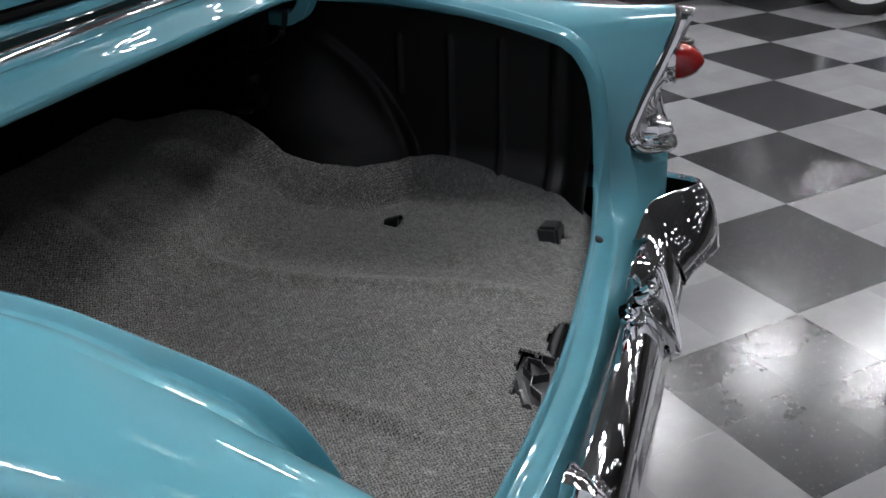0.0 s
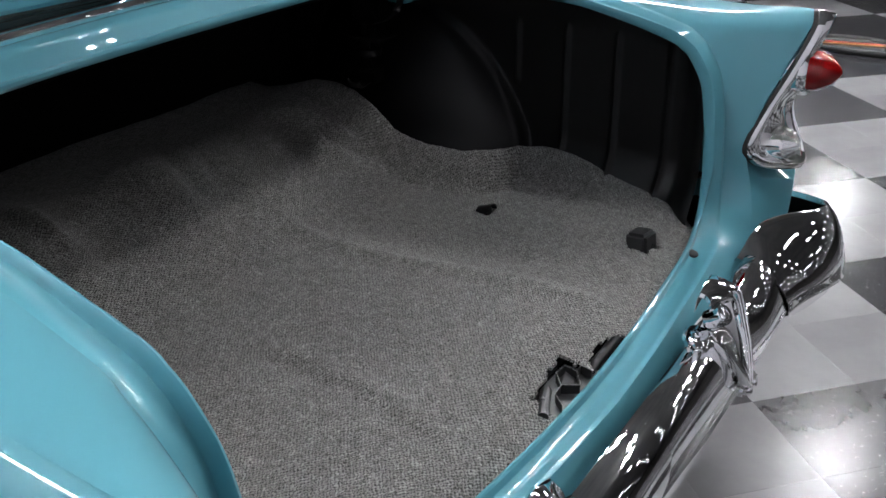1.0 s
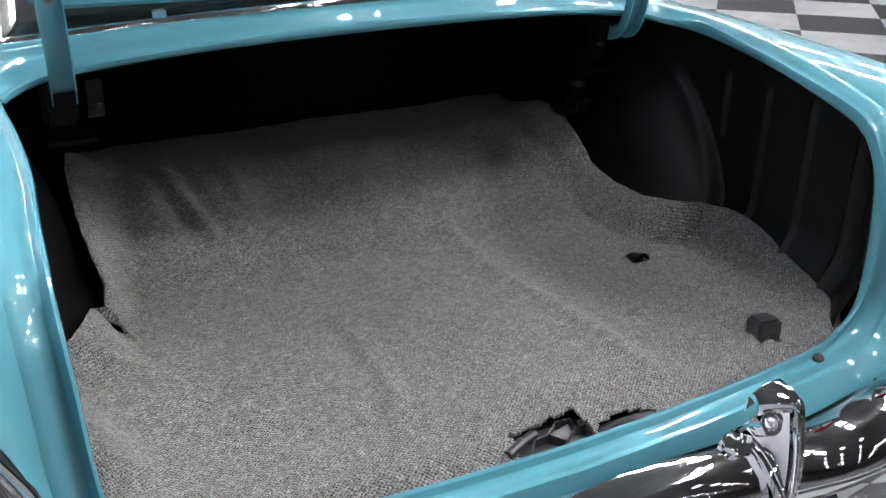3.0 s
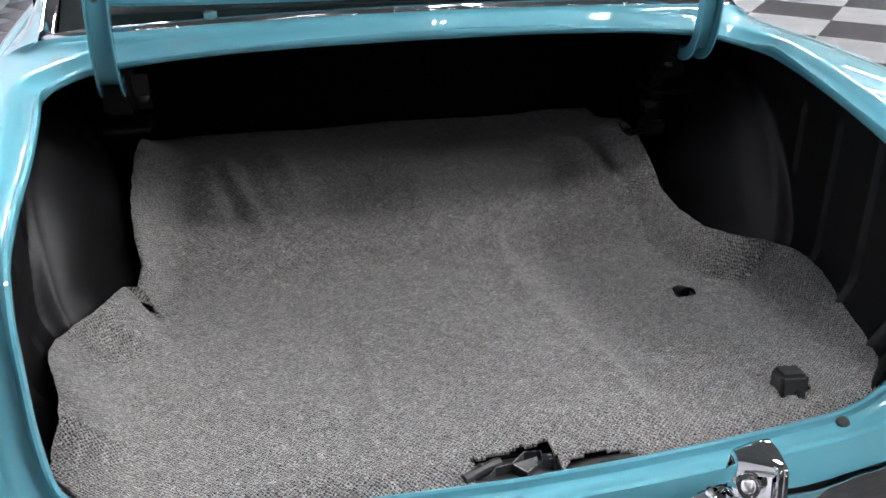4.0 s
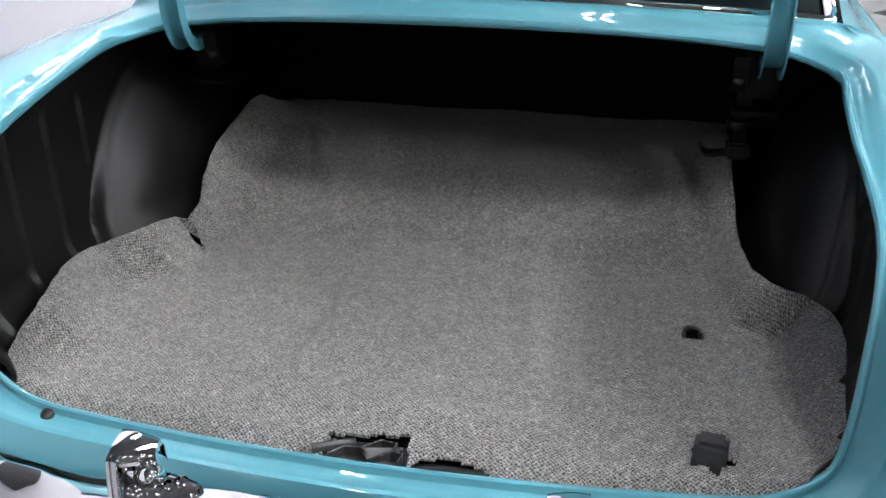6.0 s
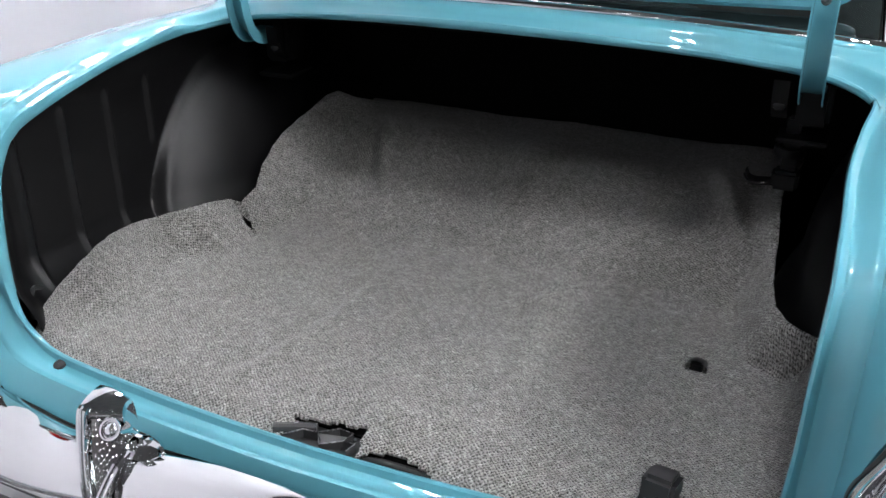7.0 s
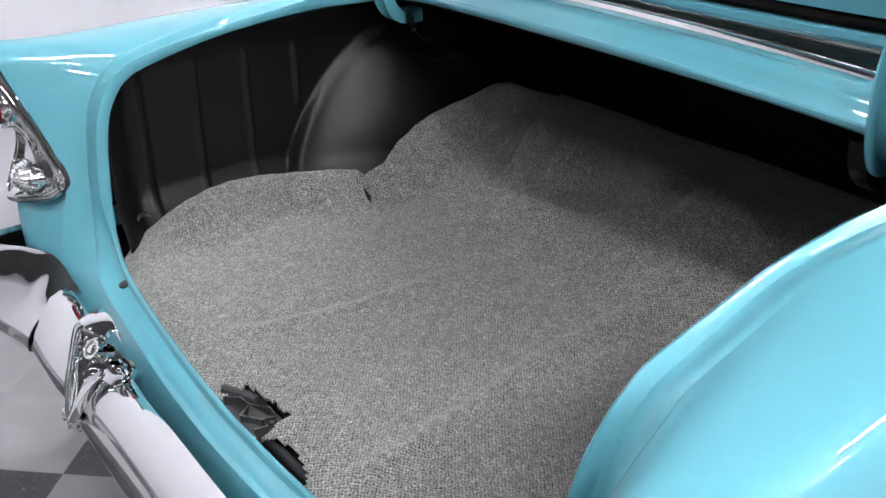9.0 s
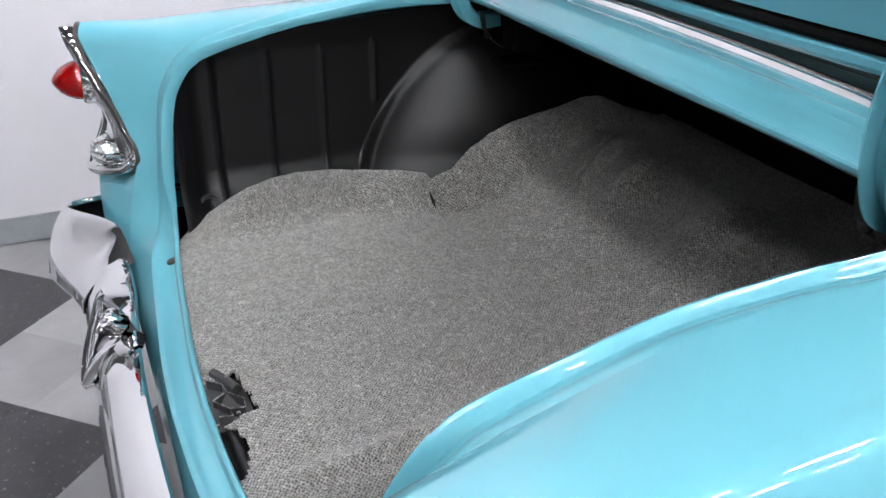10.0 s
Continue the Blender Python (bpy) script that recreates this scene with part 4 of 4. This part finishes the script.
# front of the body, closed
hood = []
for y, w, top, low in ((1.68, 0.9, 1.02, 0.24), (2.3, 0.91, 1.0, 0.22), (3.0, 0.91, 0.99, 0.22), (3.7, 0.89, 0.97, 0.26), (4.25, 0.84, 0.92, 0.3), (4.45, 0.74, 0.82, 0.36), (4.5, 0.5, 0.7, 0.45)):
    half = [(w - 0.05, y, low), (w + 0.005, y, low + 0.25), (w, y, top - 0.2), (w - 0.03, y, top - 0.02), (w - 0.14, y, top), (0.3, y, top + 0.02), (0.0, y, top + 0.03)]
    hood.append(catmull([(-x, q, z) for x, q, z in half] + half[-2::-1], 3))
part("body_front", sheet([catmull([r[k] for r in hood], 3) for k in range(len(hood[0]))]), paint, car, "turquoise painted front body")
roof = []
for y, w, z in ((1.28, 0.66, 1.45), (1.6, 0.665, 1.505), (2.05, 0.65, 1.51), (2.4, 0.63, 1.475)):
    half = [(w + 0.02, y, z - 0.09), (w, y, z - 0.03), (w * 0.7, y, z), (0, y, z + 0.015)]
    roof.append(catmull([(-x, q, h) for x, q, h in half] + half[-2::-1], 4))
part("roof", thick(sheet(roof), 0.02), paint, car, "turquoise painted roof")
pair("side_glass", lambda: sheet([[Vector((0.67, y, 1.37)), Vector((0.74, y, 1.2)), Vector((0.8, y, 1.035))] for y in (1.3, 1.7, 2.1, 2.45)]), glass, car, "dark side glass")
part("windscreen", sheet([[Vector((x * f, 2.42 + 0.45 * q - 0.25 * abs(x) ** 3, 1.46 - 0.46 * q)) for x in np.linspace(-0.66, 0.66, 9)] for q, f in ((0, 0.95), (0.5, 1.05), (1, 1.15))]), glass, car, "dark windscreen")

# ---- far end of the hall ----
def parked_car():
    e = tagged(new("parked_car"), "dark parked car with whitewall tyres across the hall", "car")
    rows = []
    for y, w, top, low in ((-2.1, 0.7, 0.75, 0.32), (-1.95, 0.82, 0.88, 0.24), (-1.2, 0.86, 0.95, 0.2), (0.0, 0.88, 0.98, 0.2), (1.4, 0.88, 0.98, 0.2), (2.2, 0.84, 0.95, 0.22), (2.5, 0.7, 0.8, 0.32)):
        rows.append(catmull([(6.5 - w + 0.06, y, low), (6.5 - w, y, low + 0.12), (6.5 - w, y, top - 0.15), (6.5 - w + 0.12, y, top), (6.5, y, top + 0.03), (6.5 + w - 0.12, y, top), (6.5 + w, y, top - 0.15), (6.5 + w, y, low + 0.12), (6.5 + w - 0.06, y, low)], 3))
    bm = sheet(rows, ring=True)
    for r in (rows[0], rows[-1]):
        bm.faces.new([bm.verts.new(p) for p in r])
    part("body", bm, dark_paint, e, "dark glossy body")
    roof = [[Vector((6.5 + u * w, y, z)) for u, z in ((-1, 0.95), (-0.86, top), (0, top + 0.04), (0.86, top), (1, 0.95))] for y, w, top in ((-0.9, 0.72, 0.97), (-0.4, 0.7, 1.3), (0.2, 0.68, 1.45), (0.9, 0.68, 1.44), (1.5, 0.72, 1.0))]
    part("cabin", sheet(roof), glass, e, "dark glazed cabin")
    for x, y in ((5.72, -0.95), (7.28, -0.95), (5.72, 1.6), (7.28, 1.6)):
        at = pose(x, y, 0.33, 0, -90, 0)
        w = part("wheel", turned([(0.19, -0.09), (0.3, -0.1), (0.33, -0.07), (0.33, 0.07), (0.3, 0.09), (0.25, 0.096), (0.24, 0.094)], at, 36), rubber, e, "black tyre")
        part("whitewall", turned([(0.252, 0.0965), (0.235, 0.0985), (0.2, 0.094)], at, 36), lamp_white, w, "white tyre wall")
        part("rim", turned([(0.2, 0.09), (0.15, 0.06), (0.08, 0.07), (0.0001, 0.085)], at, 30), blue_paint, w, "blue steel wheel")
    return e


parked_car()

# stand-in for an unidentified oval thing with a glowing reflection on top
oval_plate = tagged(new("floor_plate"), "low oval smoked plate with a black rim and painted red glow", "floor plate")
oval = [Vector((4.62 + 0.16 * math.cos(a) , 0.44 + 0.34 * math.sin(a) * (1 - 0.25 * math.cos(a)), 0.02)) for a in np.linspace(0, 2 * math.pi, 33)[:-1]]
plate_bm = bmesh.new()
plate_bm.faces.new([plate_bm.verts.new(p) for p in oval])
part("top", thick(plate_bm, 0.015), smoked, oval_plate, smooth=False)
part("rim", tube(oval + oval[:2], 0.014, 8), rubber, oval_plate, "black rim")
# the reflected orange and red glow, painted on as two flat strips
for off, material, n in ((0.0, orange_glow_paint, "stripe"), (0.05, red_glow_paint, "stripe")):
    line = [(4.56 + off + 0.1 * f * (1 - 2 * off), 0.66 - 0.42 * f - off, 0.0235) for f in np.linspace(0, 1, 9)]
    part(n, tube([Vector(p) for p in line], 0.012, 6, squash=0.3), material, oval_plate)

# ---- floor tiles ----
TILE = 0.3005
ORIGIN = Vector((1.36, -0.496, 0))
TURN = radians(2.2)
DI = Vector((math.cos(TURN - math.pi / 4), math.sin(TURN - math.pi / 4), 0))
DJ = Vector((math.cos(TURN + math.pi / 4), math.sin(TURN + math.pi / 4), 0))


def tile_mesh(name, material):
    bm = bmesh.new()
    h, g = TILE / 2, 0.00015
    low = [bm.verts.new(DI * a + DJ * b + Vector((0, 0, -0.0015))) for a, b in ((-h + g, -h + g), (h - g, -h + g), (h - g, h - g), (-h + g, h - g))]
    top = [bm.verts.new(DI * a + DJ * b) for a, b in ((-h + 2 * g, -h + 2 * g), (h - 2 * g, -h + 2 * g), (h - 2 * g, h - 2 * g), (-h + 2 * g, h - 2 * g))]
    bm.faces.new(top)
    for k in range(4):
        bm.faces.new((low[k], low[(k + 1) % 4], top[(k + 1) % 4], top[k]))
    me = bpy.data.meshes.new(name)
    bm.to_mesh(me)
    bm.free()
    me.materials.append(material)
    return me


meshes = (tile_mesh("tile_black", tile_dark), tile_mesh("tile_grey", tile_light))
spots = []
for i in range(-68, 69):
    for j in range(-68, 69):
        c = ORIGIN + DI * TILE * (i + 0.5) + DJ * TILE * (j + 0.5)
        if HALL[0] + 0.02 < c.x < HALL[1] and HALL[2] < c.y < HALL[3]:
            near = min((c - Vector((2.6, -0.3, 0))).length, (c - Vector((-1.5, -0.3, 0))).length * 1.2)
            spots.append((near, (math.floor(i / 2) + math.floor(j / 2)) % 2, c))
spots.sort(key=lambda q: q[0])
for _, kind, c in spots[:300]:
    ob = new("tile", meshes[kind])
    ob.location = c
    ob.parent = floor
for kind, name in ((0, "far_tiles_black"), (1, "far_tiles_grey")):
    verts, faces = [], []
    src = meshes[kind]
    for _, k2, c in spots[300:]:
        if k2 == kind:
            n = len(verts)
            verts += [tuple(v.co + c) for v in src.vertices]
            faces += [tuple(n + w for w in p.vertices) for p in src.polygons]
    me = bpy.data.meshes.new(name)
    me.from_pydata(verts, [], faces)
    me.materials.append((tile_dark, tile_light)[kind])
    ob = new(name, me)
    ob.parent = floor
    tagged(ob, "vinyl floor tiles", kind="stuff")
